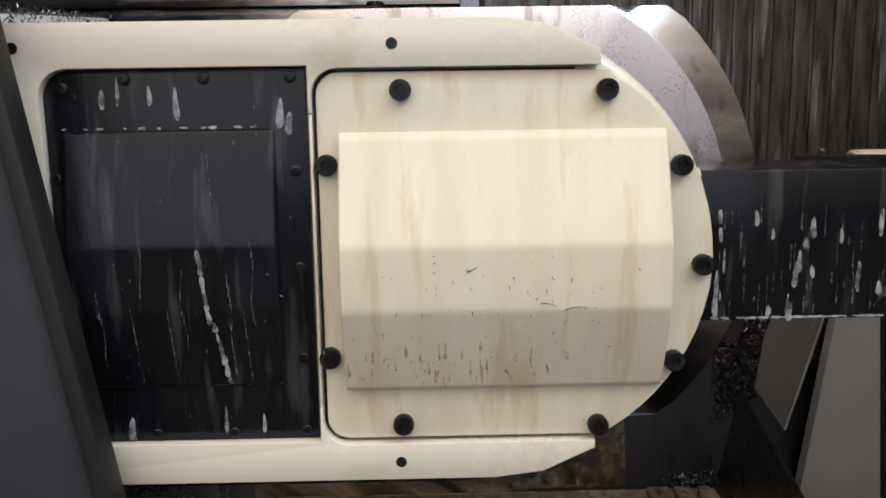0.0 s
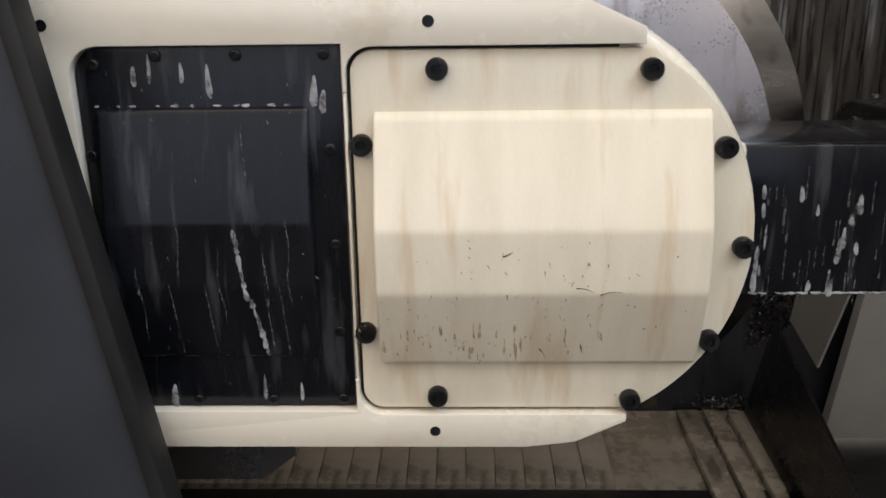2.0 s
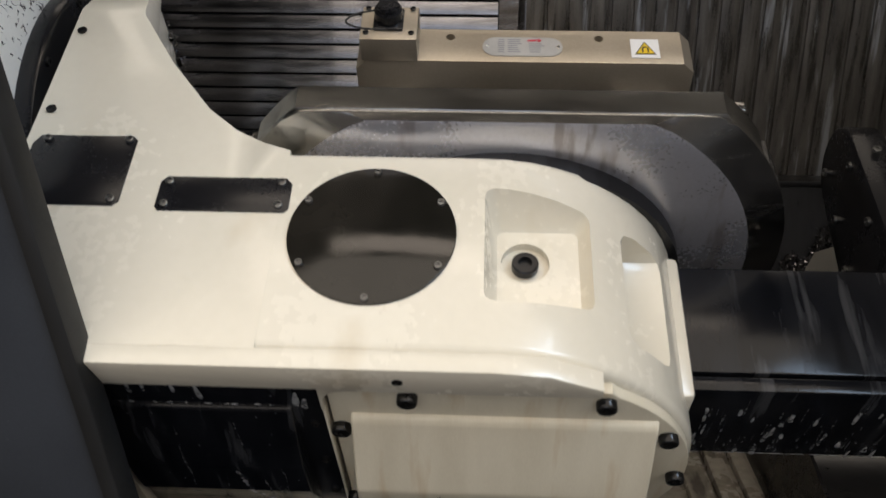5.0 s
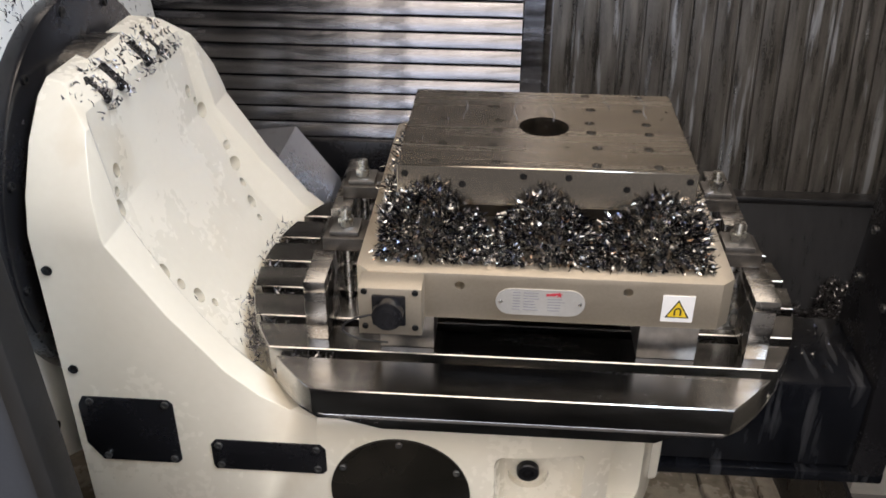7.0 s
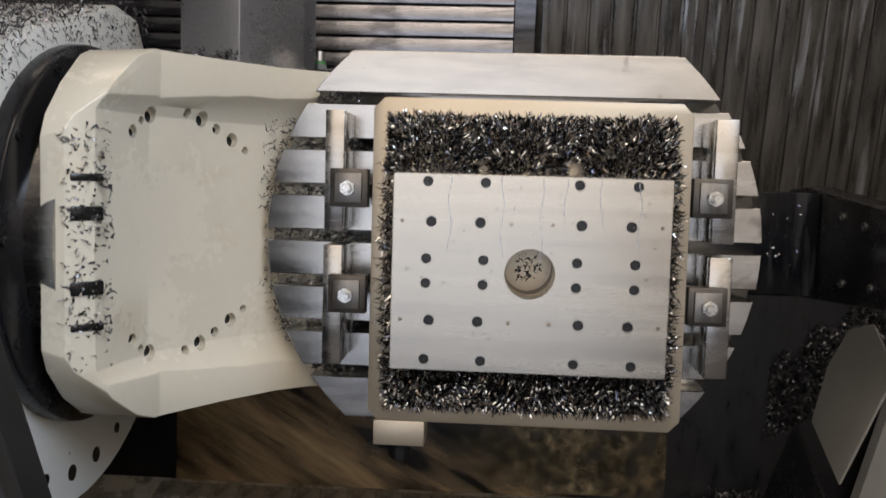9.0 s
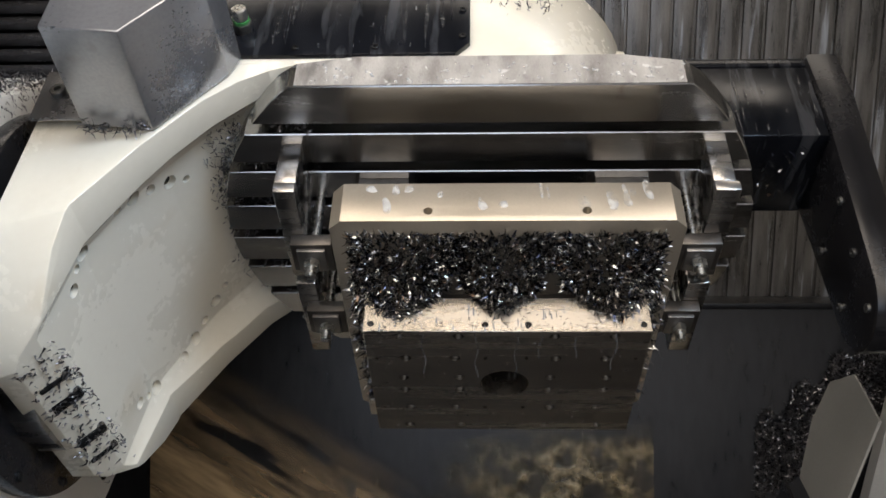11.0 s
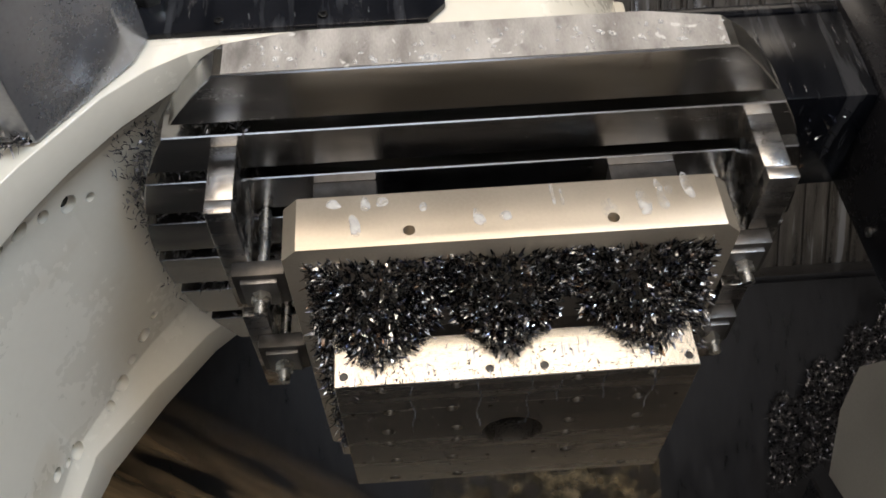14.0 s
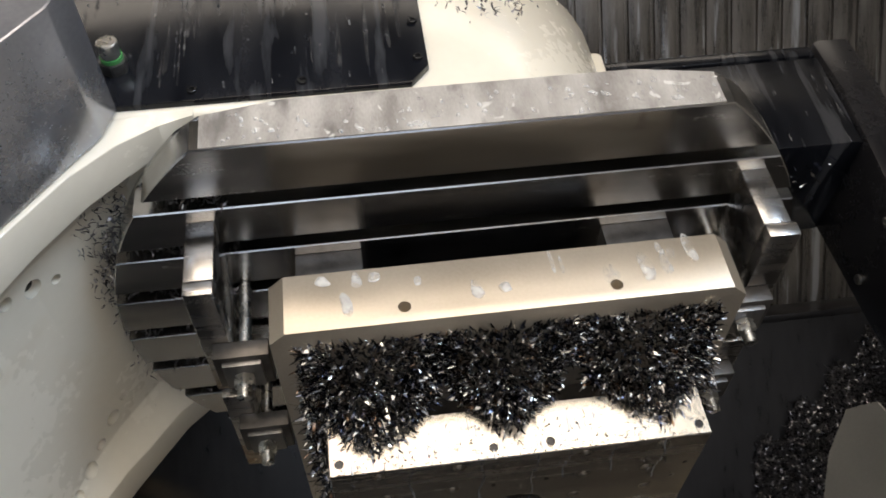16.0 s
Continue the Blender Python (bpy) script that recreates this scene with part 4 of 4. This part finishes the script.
def loose_chips():
    """Chips stuck to the arm, the plate and the table."""
    rng = np.random.default_rng(11)
    res = []
    n = 380
    z = rng.uniform(0.146, 0.187, n)
    f = (z - 0.150) / 0.036
    y = np.where(rng.uniform(0, 1, n) < 0.6, rng.choice([0.078, 0.036, -0.052, -0.098, 0.115], n) + rng.normal(0, 0.009, n), rng.normal(0, 0.08, n))
    p = np.stack([-0.500 - 0.035 * f + 0.001, y, z + 0.001], 1)
    res.append(slivers("stuck_chips", p, np.tile([-0.25, 0.1, 0.25], (n, 1)), CHIPS_DARK, "dark chips stuck on the head of the arm", "metal chips", (0.004, 0.010), (0.0018, 0.0042), 0.3, 21))
    n = 420
    y = rng.uniform(-0.17, 0.17, n)
    p = np.stack([-0.02 - np.sqrt(0.357 ** 2 - y * y) - rng.uniform(0.0, 0.014, n), y, rng.uniform(-0.165, -0.14, n)], 1)
    res.append(slivers("stuck_chips", p, np.tile([-0.2, 0.0, 0.7], (n, 1)), CHIPS_DARK, "dark chips packed in the gap beside the table rim", "metal chips", (0.005, 0.012), seed=22))
    n = 900
    p = np.stack([rng.uniform(-0.37, -0.24, n), rng.choice([-0.2, -0.1333, -0.0667, 0, 0.0667, 0.1333, 0.2], n) + rng.normal(0, 0.0045, n), np.full(n, -0.118) - rng.uniform(0.002, 0.03, n)], 1)
    p = p[(p[:, 0] + 0.02) ** 2 + p[:, 1] ** 2 < 0.35 ** 2]
    n = len(p)
    res.append(slivers("stuck_chips", p, np.tile([0, 0, 0.4], (n, 1)), CHIPS_DARK, "dark chips lying in the table slots", "metal chips", (0.006, 0.014), seed=23))
    n = 130
    p = np.stack([rng.uniform(-0.16, 0.16, n), rng.uniform(-0.14, 0.09, n), np.full(n, 0.1085)], 1)
    res.append(slivers("stuck_chips", p, np.tile([0, 0, 0.1], (n, 1)), CHIPS_DARK, "few small chips on the fixture plate", "metal chips", (0.002, 0.005), (0.0008, 0.0016), seed=24))
    n = 150
    y = rng.uniform(-0.02, 0.118, n)
    p = np.stack([rng.normal(-0.05, 0.07, n), y, -0.4955 + np.clip(y - 0.036, 0, 1) * 0.381], 1)
    res.append(slivers("stuck_chips", p, np.tile([0.1, 0.5, 0], (n, 1)), CHIPS_DARK, "few fine chips on the cream cover", "metal chips", (0.002, 0.006), (0.0006, 0.0012), 0.4, 28))
    p = np.array([[0.012, 0.028, -0.4962], [0.034, 0.034, -0.4962], [-0.06, 0.0, -0.4962], [0.02, 0.095, -0.475], [-0.02, 0.10, -0.473]])
    res.append(slivers("stuck_chips", p, np.array([[1.0, 0.25, 0], [1.0, -0.1, 0], [0.9, -0.4, 0], [0.2, 1.0, 0.3], [0.5, 0.9, 0.3]]), CHIPS_DARK, "long thin chips clinging to the cream cover", "metal chips", (0.012, 0.026), (0.0012, 0.002), 0.02, 37, 0.6))
    n = 90
    p = np.stack([rng.normal(0.035, 0.022, n), np.full(n, 0.2425), rng.normal(-0.315, 0.016, n)], 1)
    res.append(slivers("stuck_chips", p, np.tile([0.1, 0.3, 0], (n, 1)), CHIPS_DARK, "clump of chips on the cradle's far side", "metal chips", (0.004, 0.011), seed=29))
    n = 320
    f = 0.45 + 0.55 * rng.uniform(0, 1, n) ** 0.7
    p = np.stack([-0.430 + 0.085 * f, rng.choice([-1, 1], n, p=[0.15, 0.85]) * rng.uniform(0.03, 0.19, n), -0.088 - 0.095 * f + 0.002], 1)
    res.append(slivers("stuck_chips", p, np.tile([0.1, 0, 0.1], (n, 1)), CHIPS_DARK, "dark chips strewn at the root of the arm", "metal chips", (0.006, 0.013), (0.0012, 0.0026), seed=27))
    n = 460
    p = np.stack([rng.uniform(-0.165, 0.165, n), np.full(n, 0.0955), 0.108 - 0.046 * rng.beta(0.8, 1.4, n)], 1)
    res.append(slivers("stuck_chips", p, np.tile([0, 0.1, 0], (n, 1)), CHIPS_DARK, "fine chips on the plate's edge", "metal chips", (0.002, 0.005), (0.0008, 0.0018), 0.5, 33))
    n = 60
    a, q = rng.uniform(0, 6.28, n), 0.028 * np.sqrt(rng.uniform(0, 1, n))
    p = np.stack([0.6 * q * np.cos(a), -0.023 + 0.6 * q * np.sin(a), np.full(n, 0.0235)], 1)
    res.append(slivers("stuck_chips", p, np.tile([0, 0, 0.5], (n, 1)), CHIPS_DARK, "chips in the plate's centre bore", "metal chips", (0.004, 0.009), seed=34))
    n = 110
    p = np.stack([rng.uniform(-0.49, -0.41, n), 0.246 + np.abs(rng.normal(0, 0.006, n)), -0.070 + rng.normal(0, 0.003, n)], 1)
    res.append(slivers("stuck_chips", p, np.tile([-0.3, 0.4, 0.3], (n, 1)), CHIPS_DARK, "dark chips caught at the foot of the cover box", "metal chips", (0.006, 0.014), (0.0012, 0.0026), seed=36))
    n = 40
    p = np.stack([rng.uniform(0.34, 0.43, n), rng.normal(0, 0.03, n), np.full(n, -0.2205)], 1)
    res.append(slivers("stuck_chips", p, np.tile([0, 0, 0.3], (n, 1)), CHIPS, "few bright chips on the black bar", "metal chips", (0.005, 0.012), seed=25))
    return res


LOOSE = loose_chips()


def static_chips():
    rng = np.random.default_rng(13)
    n = 12000
    u, v = rng.uniform(0, 1, n), rng.uniform(0, 1, n)
    x = 0.505 + 0.25 * u
    lo, hi = -0.53 + 0.14 * u, np.minimum(-0.40 + 0.20 * u + 0.02 * np.sin(u * 23), -0.20)
    z = lo + (hi - lo) * v
    y = 0.575 + (z + 0.172) * 0.255 - 0.004 - rng.uniform(0, 0.05, n) * np.sin(np.pi * np.clip(v, 0.05, 0.95)) * np.clip(u * 4, 0.2, 1)
    slivers("chip_pile", np.stack([x, y, z], 1), np.tile([0, -0.6, 0.4], (n, 1)), CHIPS_DARK, "pile of dark steel chips on the chute slope", "metal chips", (0.007, 0.016), (0.0016, 0.003), seed=31)
    n = 260
    slivers("chip_pile", np.stack([rng.normal(0.45, 0.035, n), rng.uniform(0.40, 0.44, n), np.full(n, -0.64) + rng.uniform(0, 0.012, n)], 1), np.tile([0, -0.3, 0.5], (n, 1)), CHIPS_DARK,
            "small pile of chips in the floor corner", "metal chips", (0.006, 0.014), seed=32)


static_chips()


def drops(name, pts, down, normal, label, seed, length=(0.006, 0.03), width=(0.002, 0.0045), material=None):
    """Dried foam runs: flat tear shapes lying on a surface, joined."""
    rng = random.Random(seed)
    own = bmesh.new()
    dn, nm = Vector(down).normalized(), Vector(normal).normalized()
    sd = dn.cross(nm)
    for p in pts:
        ln, w = rng.uniform(*length), rng.uniform(*width)
        p = Vector(p)
        tip = own.verts.new(p + nm * w * 0.35)
        ring = []
        wob, lean = rng.uniform(0, 6.28), rng.uniform(-0.25, 0.25)
        for i in range(16):
            a = 2 * math.pi * i / 16
            u = math.copysign(abs(math.cos(a)) ** 0.7, math.cos(a))
            side = w * math.sin(a) * (0.78 + 0.22 * u) * (1 + 0.18 * math.sin(3 * a + wob)) + lean * w * u
            ring.append(own.verts.new(p + dn * u * ln * 0.5 + sd * side + nm * 0.0002))
        for i in range(16):
            own.faces.new((tip, ring[i], ring[(i + 1) % 16]))
    return tagged(part(name, own, material or FOAM, None, smooth=80), label, "coolant foam", kind="stuff")


def foam():
    rng = random.Random(5)
    res = []
    pts = [(rng.uniform(0.21, 0.49), rng.uniform(-0.04, 0.074), -0.3905) for _ in range(34)]
    res.append(drops("foam_runs", pts, (0, 1, 0), (0, 0, -1), "grey foam runs down the black bar", 1, (0.012, 0.034), (0.0014, 0.0042)))
    pts = [(rng.uniform(0.21, 0.49), rng.uniform(-0.05, 0.074), -0.3904) for _ in range(70)]
    res.append(drops("foam_runs", pts, (0, 1, 0), (0, 0, -1), "thin grey runs down the black bar", 15, (0.006, 0.04), (0.0005, 0.0016), THIN_FOAM))
    pts = [(rng.uniform(0.21, 0.49), 0.075, -0.3905) for _ in range(60)]
    res.append(drops("foam_runs", pts, (1, 0.1, 0), (0, 0, -1), "line of foam on the bar's lower edge", 2, (0.004, 0.012), (0.001, 0.002)))
    pts = [(-0.40, -0.165, -0.4485), (-0.385, -0.172, -0.4485), (-0.355, -0.168, -0.4485), (-0.33, -0.16, -0.4485), (-0.395, 0.165, -0.4485), (-0.30, 0.155, -0.4485), (-0.262, 0.16, -0.4485), (-0.232, -0.15, -0.4485), (-0.224, -0.14, -0.4485)]
    res.append(drops("foam_runs", pts, (0, 1, 0), (0, 0, -1), "foam runs on the black bottom panel", 3, (0.014, 0.036), (0.002, 0.0048)))
    pts = [(-0.435 + 0.018 * i + rng.uniform(-0.006, 0.006), -0.1375, -0.4495) for i in range(12)]
    res.append(drops("foam_runs", pts, (1, 0, 0), (0, -0.3, -1), "foam line along the raised panel", 4, (0.003, 0.009), (0.001, 0.0022)))
    pts = [(-0.312 + 0.0012 * k + 0.0006 * k * (k > 5), -0.015 + 0.0115 * k, -0.4742 + max(0.0, (0.0115 * k - 0.051)) * 0.256) for k in range(12)]
    res.append(drops("foam_runs", pts, (0.12, 1, 0.1), (0, 0, -1), "long foam run down the raised panel", 6, (0.010, 0.020), (0.0012, 0.0038)))
    pts = []
    for x0 in (-0.38, -0.345, -0.272, -0.287):
        pts += [(x0 + 0.0002 * k, 0.036 + 0.008 * k, -0.4735 + 0.00205 * k) for k in range(10)]
    res.append(drops("foam_runs", pts, (0.02, 1, 0.2), (0, 0.2, -1), "thin pale runs on the raised panel", 7, (0.009, 0.013), (0.0005, 0.0012), THIN_FOAM))
    def panel_z(y):
        return float(np.interp(y, (-0.137, -0.136, -0.134, -0.026, 0.036, 0.118, 0.120, 0.121), (-0.4482, -0.4482, -0.4545, -0.4735, -0.4735, -0.4525, -0.4482, -0.4482)))

    pts = []
    for _ in range(100):
        x, y = rng.uniform(-0.448, -0.212), rng.uniform(-0.18, 0.17)
        pts.append((x, y, (panel_z(y) if -0.435 < x < -0.24 else -0.4482) - 0.0003))
    res.append(drops("foam_specks", pts, (0.1, 1, 0), (0, 0, -1), "small dried drops on the black bottom panel", 19, (0.001, 0.005), (0.0004, 0.001), THIN_FOAM))
    pts = []
    for x0, y0, n in ((-0.368, -0.10, 14), (-0.33, 0.0, 9), (-0.30, -0.12, 7), (-0.285, 0.0, 8), (-0.262, -0.03, 10), (-0.41, 0.02, 9)):
        pts += [(x0 + 0.0015 * math.sin(0.8 * k + 50 * x0), y0 + 0.009 * k, panel_z(y0 + 0.009 * k) - 0.0004) for k in range(n)]
    res.append(drops("foam_runs", pts, (0, 1, 0), (0, 0, -1), "thin wavy runs down the raised black panel", 20, (0.009, 0.013), (0.0005, 0.0013), THIN_FOAM))
    # beads on the table's far flat
    pts = [(-0.24 + 0.455 * rng.random(), 0.2695, -0.122 - 0.034 * rng.random()) for _ in range(130)]
    res.append(drops("coolant_beads", pts, (0, 0, 1), (0, 1, 0), "coolant beads on the table's straight flat", 8, (0.0025, 0.008), (0.0012, 0.0035), BEAD))
    # runs on the back panel and the bar's far side
    pts = [(rng.uniform(-0.40, -0.06), 0.2495, rng.uniform(-0.38, -0.21)) for _ in range(46)]
    res.append(drops("foam_runs", pts, (0, -0.1, 1), (0, 1, 0), "pale runs on the black back panel", 9, (0.003, 0.012), (0.0006, 0.0016), THIN_FOAM))
    pts = [(rng.uniform(-0.43, -0.06), 0.2494, rng.uniform(-0.36, -0.25)) for _ in range(34)]
    res.append(drops("foam_runs", pts, (0, -0.02, 1), (0, 1, 0), "long faint runs down the black back panel", 17, (0.04, 0.11), (0.0008, 0.0028), FAINT_RUN))
    pts = [(rng.uniform(0.17, 0.45), 0.0824, rng.uniform(-0.33, -0.25)) for _ in range(20)]
    res.append(drops("foam_runs", pts, (0, 0, 1), (0, 1, 0), "long faint runs on the bar's far side", 18, (0.03, 0.09), (0.0008, 0.003), FAINT_RUN))
    pts = [(rng.uniform(0.17, 0.45), 0.0825, rng.uniform(-0.34, -0.23)) for _ in range(22)]
    res.append(drops("foam_runs", pts, (0, 0, 1), (0, 1, 0), "pale runs on the bar's far side", 10, (0.004, 0.018), (0.0006, 0.0014), THIN_FOAM))
    # smears on the chuck's far side
    pts = [(rng.uniform(-0.16, 0.18), 0.1916, rng.uniform(-0.028, 0.012)) for _ in range(16)]
    res.append(drops("foam_runs", pts, (0.1, 0, 1), (0, 1, 0), "pale smears on the chuck's side", 12, (0.010, 0.032), (0.002, 0.008), BEAD))
    pts = []
    for _ in range(34):
        y = rng.uniform(0.075, 0.113)
        pts.append((rng.gauss(-0.07, 0.065), y, -0.4952 + (y - 0.036) * 0.381 - 0.0004))
    res.append(drops("rust_runs", pts, (0, 1, 0.38), (0, 0.35, -0.93), "brown runs low on the cream cover", 16, (0.004, 0.026), (0.0005, 0.0022), RUST))
    # thin drips down the plate, and faint runs on the raised black panel
    pts = []
    for x0 in (-0.098, -0.035, 0.012, 0.04, 0.082, 0.128):
        pts += [(x0 + 0.002 * math.sin(0.9 * k + 40 * x0), 0.088 - 0.009 * k, 0.1082) for k in range(rng.randint(5, 13))]
    res.append(drops("coolant_drips", pts, (0, -1, 0), (0, 0, 1), "pale coolant drips on the fixture plate", 13, (0.008, 0.012), (0.0004, 0.0009), DRIP))
    pts = [(rng.uniform(-0.16, 0.16), 0.0953, rng.uniform(0.075, 0.106)) for _ in range(26)]
    res.append(drops("coolant_drips", pts, (0, 0, 1), (0, 1, 0), "coolant drips on the plate's edge", 14, (0.006, 0.018), (0.0006, 0.0014), DRIP))
    return res


FOAM_RUNS = foam()


def specks():
    """Dark chips stuck to the drive housing and the arm's root."""
    rng = np.random.default_rng(17)
    n = 900
    y = rng.uniform(-0.34, 0.30, n)
    z = 0.285 - np.abs(rng.normal(0, 0.05, n))
    keep = y * y + z * z > 0.255 ** 2
    p = np.stack([np.full(n, -0.6035), y, z], 1)[keep]
    slivers("stuck_chips", p, np.tile([0.1, 0.0, -0.6], (len(p), 1)), CHIPS_DARK, "dark chips stuck on the white drive housing", "metal chips", (0.004, 0.011), (0.001, 0.003), 0.35, 41)
    n = 1500
    p = np.stack([rng.uniform(-0.79, -0.606, n), rng.uniform(-0.33, 0.22, n), np.zeros(n)], 1)
    p[:, 2] = 0.262 + (p[:, 1] + 0.32) * 0.05 + 0.0015
    slivers("stuck_chips", p, np.tile([0.1, 0.0, 0.3], (n, 1)), CHIPS_DARK, "layer of chips on top of the drive housing", "metal chips", (0.006, 0.014), seed=42)


specks()


def slope_sheet(name, pts, lift, material, label, category):
    """A thin film on the chute slope; pts as (x, z)."""
    up = Vector((0, -0.969, 0.247))
    return setting(name, sheet([Vector((x, 0.575 + (z + 0.172) * 0.2557, z)) + up * lift for x, z in pts], lift * 0.6), material, label, category)


# flowing coolant; its warm reflected streaks are put into the brown base colour
COOLANT = surface("coolant_stream_painted_sheen", (0.05, 0.038, 0.024), (0.50, 0.36, 0.20), (0.3, 0.5), scale=3.2, bump=0.1, grain=24, turn=29,
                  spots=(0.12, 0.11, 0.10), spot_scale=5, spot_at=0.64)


def soft_edge(m, n, start, width):
    """Streaks along the stream, thinning out towards its edge."""
    nt = m.node_tree
    mp = nt.nodes["Mapping"]
    mp.vector_type = "TEXTURE"
    mp.inputs["Scale"].default_value = (1.4, 1, 0.22)
    co = nt.nodes["Texture Coordinate"]
    dot = nt.nodes.new("ShaderNodeVectorMath")
    dot.operation = "DOT_PRODUCT"
    dot.inputs[1].default_value = n
    nt.links.new(co.outputs["Object"], dot.inputs[0])
    mr = nt.nodes.new("ShaderNodeMapRange")
    mr.interpolation_type = "SMOOTHSTEP"
    mr.inputs[1].default_value, mr.inputs[2].default_value = start, start + width
    nt.links.new(dot.outputs["Value"], mr.inputs[0])
    nz = nt.nodes.new("ShaderNodeTexNoise")
    nz.inputs["Scale"].default_value = 5.0
    nt.links.new(mp.outputs[0], nz.inputs[0])
    cr = ramp(nt, (0, 0, 0), (1, 1, 1), 0.34, 0.6)
    nt.links.new(nz.outputs[0], cr.inputs[0])
    mu = nt.nodes.new("ShaderNodeMath")
    mu.operation = "MULTIPLY"
    nt.links.new(mr.outputs[0], mu.inputs[0])
    nt.links.new(cr.outputs[0], mu.inputs[1])
    nt.links.new(mu.outputs[0], nt.nodes["Principled BSDF"].inputs["Alpha"])


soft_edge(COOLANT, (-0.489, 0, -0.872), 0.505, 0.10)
# wet film whose golden reflection is painted as base colour
GLINT = surface("coolant_film_painted_glint", (0.05, 0.043, 0.028), (0.34, 0.27, 0.16), (0.08, 0.25), metal=0.4, scale=45, bump=1.0, grain=120)


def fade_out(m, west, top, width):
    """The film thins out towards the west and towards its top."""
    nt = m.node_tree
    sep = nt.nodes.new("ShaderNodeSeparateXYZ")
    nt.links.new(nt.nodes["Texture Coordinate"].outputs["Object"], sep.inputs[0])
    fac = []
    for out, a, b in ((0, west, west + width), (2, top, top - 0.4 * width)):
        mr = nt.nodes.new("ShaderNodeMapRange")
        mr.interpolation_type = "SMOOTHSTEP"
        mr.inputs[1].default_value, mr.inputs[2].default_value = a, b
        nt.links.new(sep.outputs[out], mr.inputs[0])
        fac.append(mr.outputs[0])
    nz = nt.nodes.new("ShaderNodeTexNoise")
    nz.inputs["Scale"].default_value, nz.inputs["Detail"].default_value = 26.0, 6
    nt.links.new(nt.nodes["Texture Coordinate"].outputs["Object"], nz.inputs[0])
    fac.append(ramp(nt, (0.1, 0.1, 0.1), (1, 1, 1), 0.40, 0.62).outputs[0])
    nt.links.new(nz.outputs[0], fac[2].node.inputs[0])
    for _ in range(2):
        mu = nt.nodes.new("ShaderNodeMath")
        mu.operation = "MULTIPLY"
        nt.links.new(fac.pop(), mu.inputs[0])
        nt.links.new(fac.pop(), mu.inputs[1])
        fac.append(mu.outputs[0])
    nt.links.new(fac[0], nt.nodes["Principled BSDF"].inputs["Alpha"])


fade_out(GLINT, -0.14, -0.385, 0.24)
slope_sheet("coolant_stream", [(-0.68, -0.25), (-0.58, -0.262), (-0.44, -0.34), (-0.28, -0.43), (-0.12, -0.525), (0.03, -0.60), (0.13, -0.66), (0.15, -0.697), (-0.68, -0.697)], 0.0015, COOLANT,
            "coolant stream running down the chute, warm reflections painted in brown", "coolant")
slope_sheet("coolant_film", [(-0.16, -0.66), (-0.14, -0.44), (0.06, -0.40), (0.307, -0.375), (0.310, -0.66)], 0.004, GLINT, "rippled coolant film on the chute with its golden reflection painted in", "coolant")


# ---- what moves ----
def motions():
    rows = [
    (0.00, pose(0, 0, 0, -90.30)),
    (3.70, pose(0, 0, 0, -90.30)),
    (3.90, pose(0, 0, 0, -89.80)),
    (4.10, pose(0, 0, 0, -85.50)),
    (4.40, pose(0, 0, 0, -76.00)),
    (4.80, pose(0, 0, 0, -62.60)),
    (5.30, pose(0, 0, 0, -46.12)),
    (5.50, pose(0, 0, 0, -39.25)),
    (6.00, pose(0, 0, 0, -23.60)),
    (6.50, pose(0, 0, 0, -7.29)),
    (7.00, pose(0, 0, 0, 9.16)),
    (7.50, pose(0, 0, 0, 25.95)),
    (8.00, pose(0, 0, 0, 42.85)),
    (8.50, pose(0, 0, 0, 59.72)),
    (9.00, pose(0, 0, 0, 76.37)),
    (9.20, pose(0, 0, 0, 82.97)),
    (9.70, pose(0, 0, 0, 99.60)),
    (10.20, pose(0, 0, 0, 115.80)),
    (10.45, pose(0, 0, 0, 123.30)),
    (10.65, pose(0, 0, 0, 127.60)),
    (10.85, pose(0, 0, 0, 128.80)),
    (16.00, pose(0, 0, 0, 128.70)),
    ]
    for ob in [CRADLE, BOX, TABLE, CHUCK_T, PLATE_T, *SUPPORTS, *CLAMPS, *CHIP_HEAPS, *LOOSE, *FOAM_RUNS]:
        walk(ob, rows)


motions()
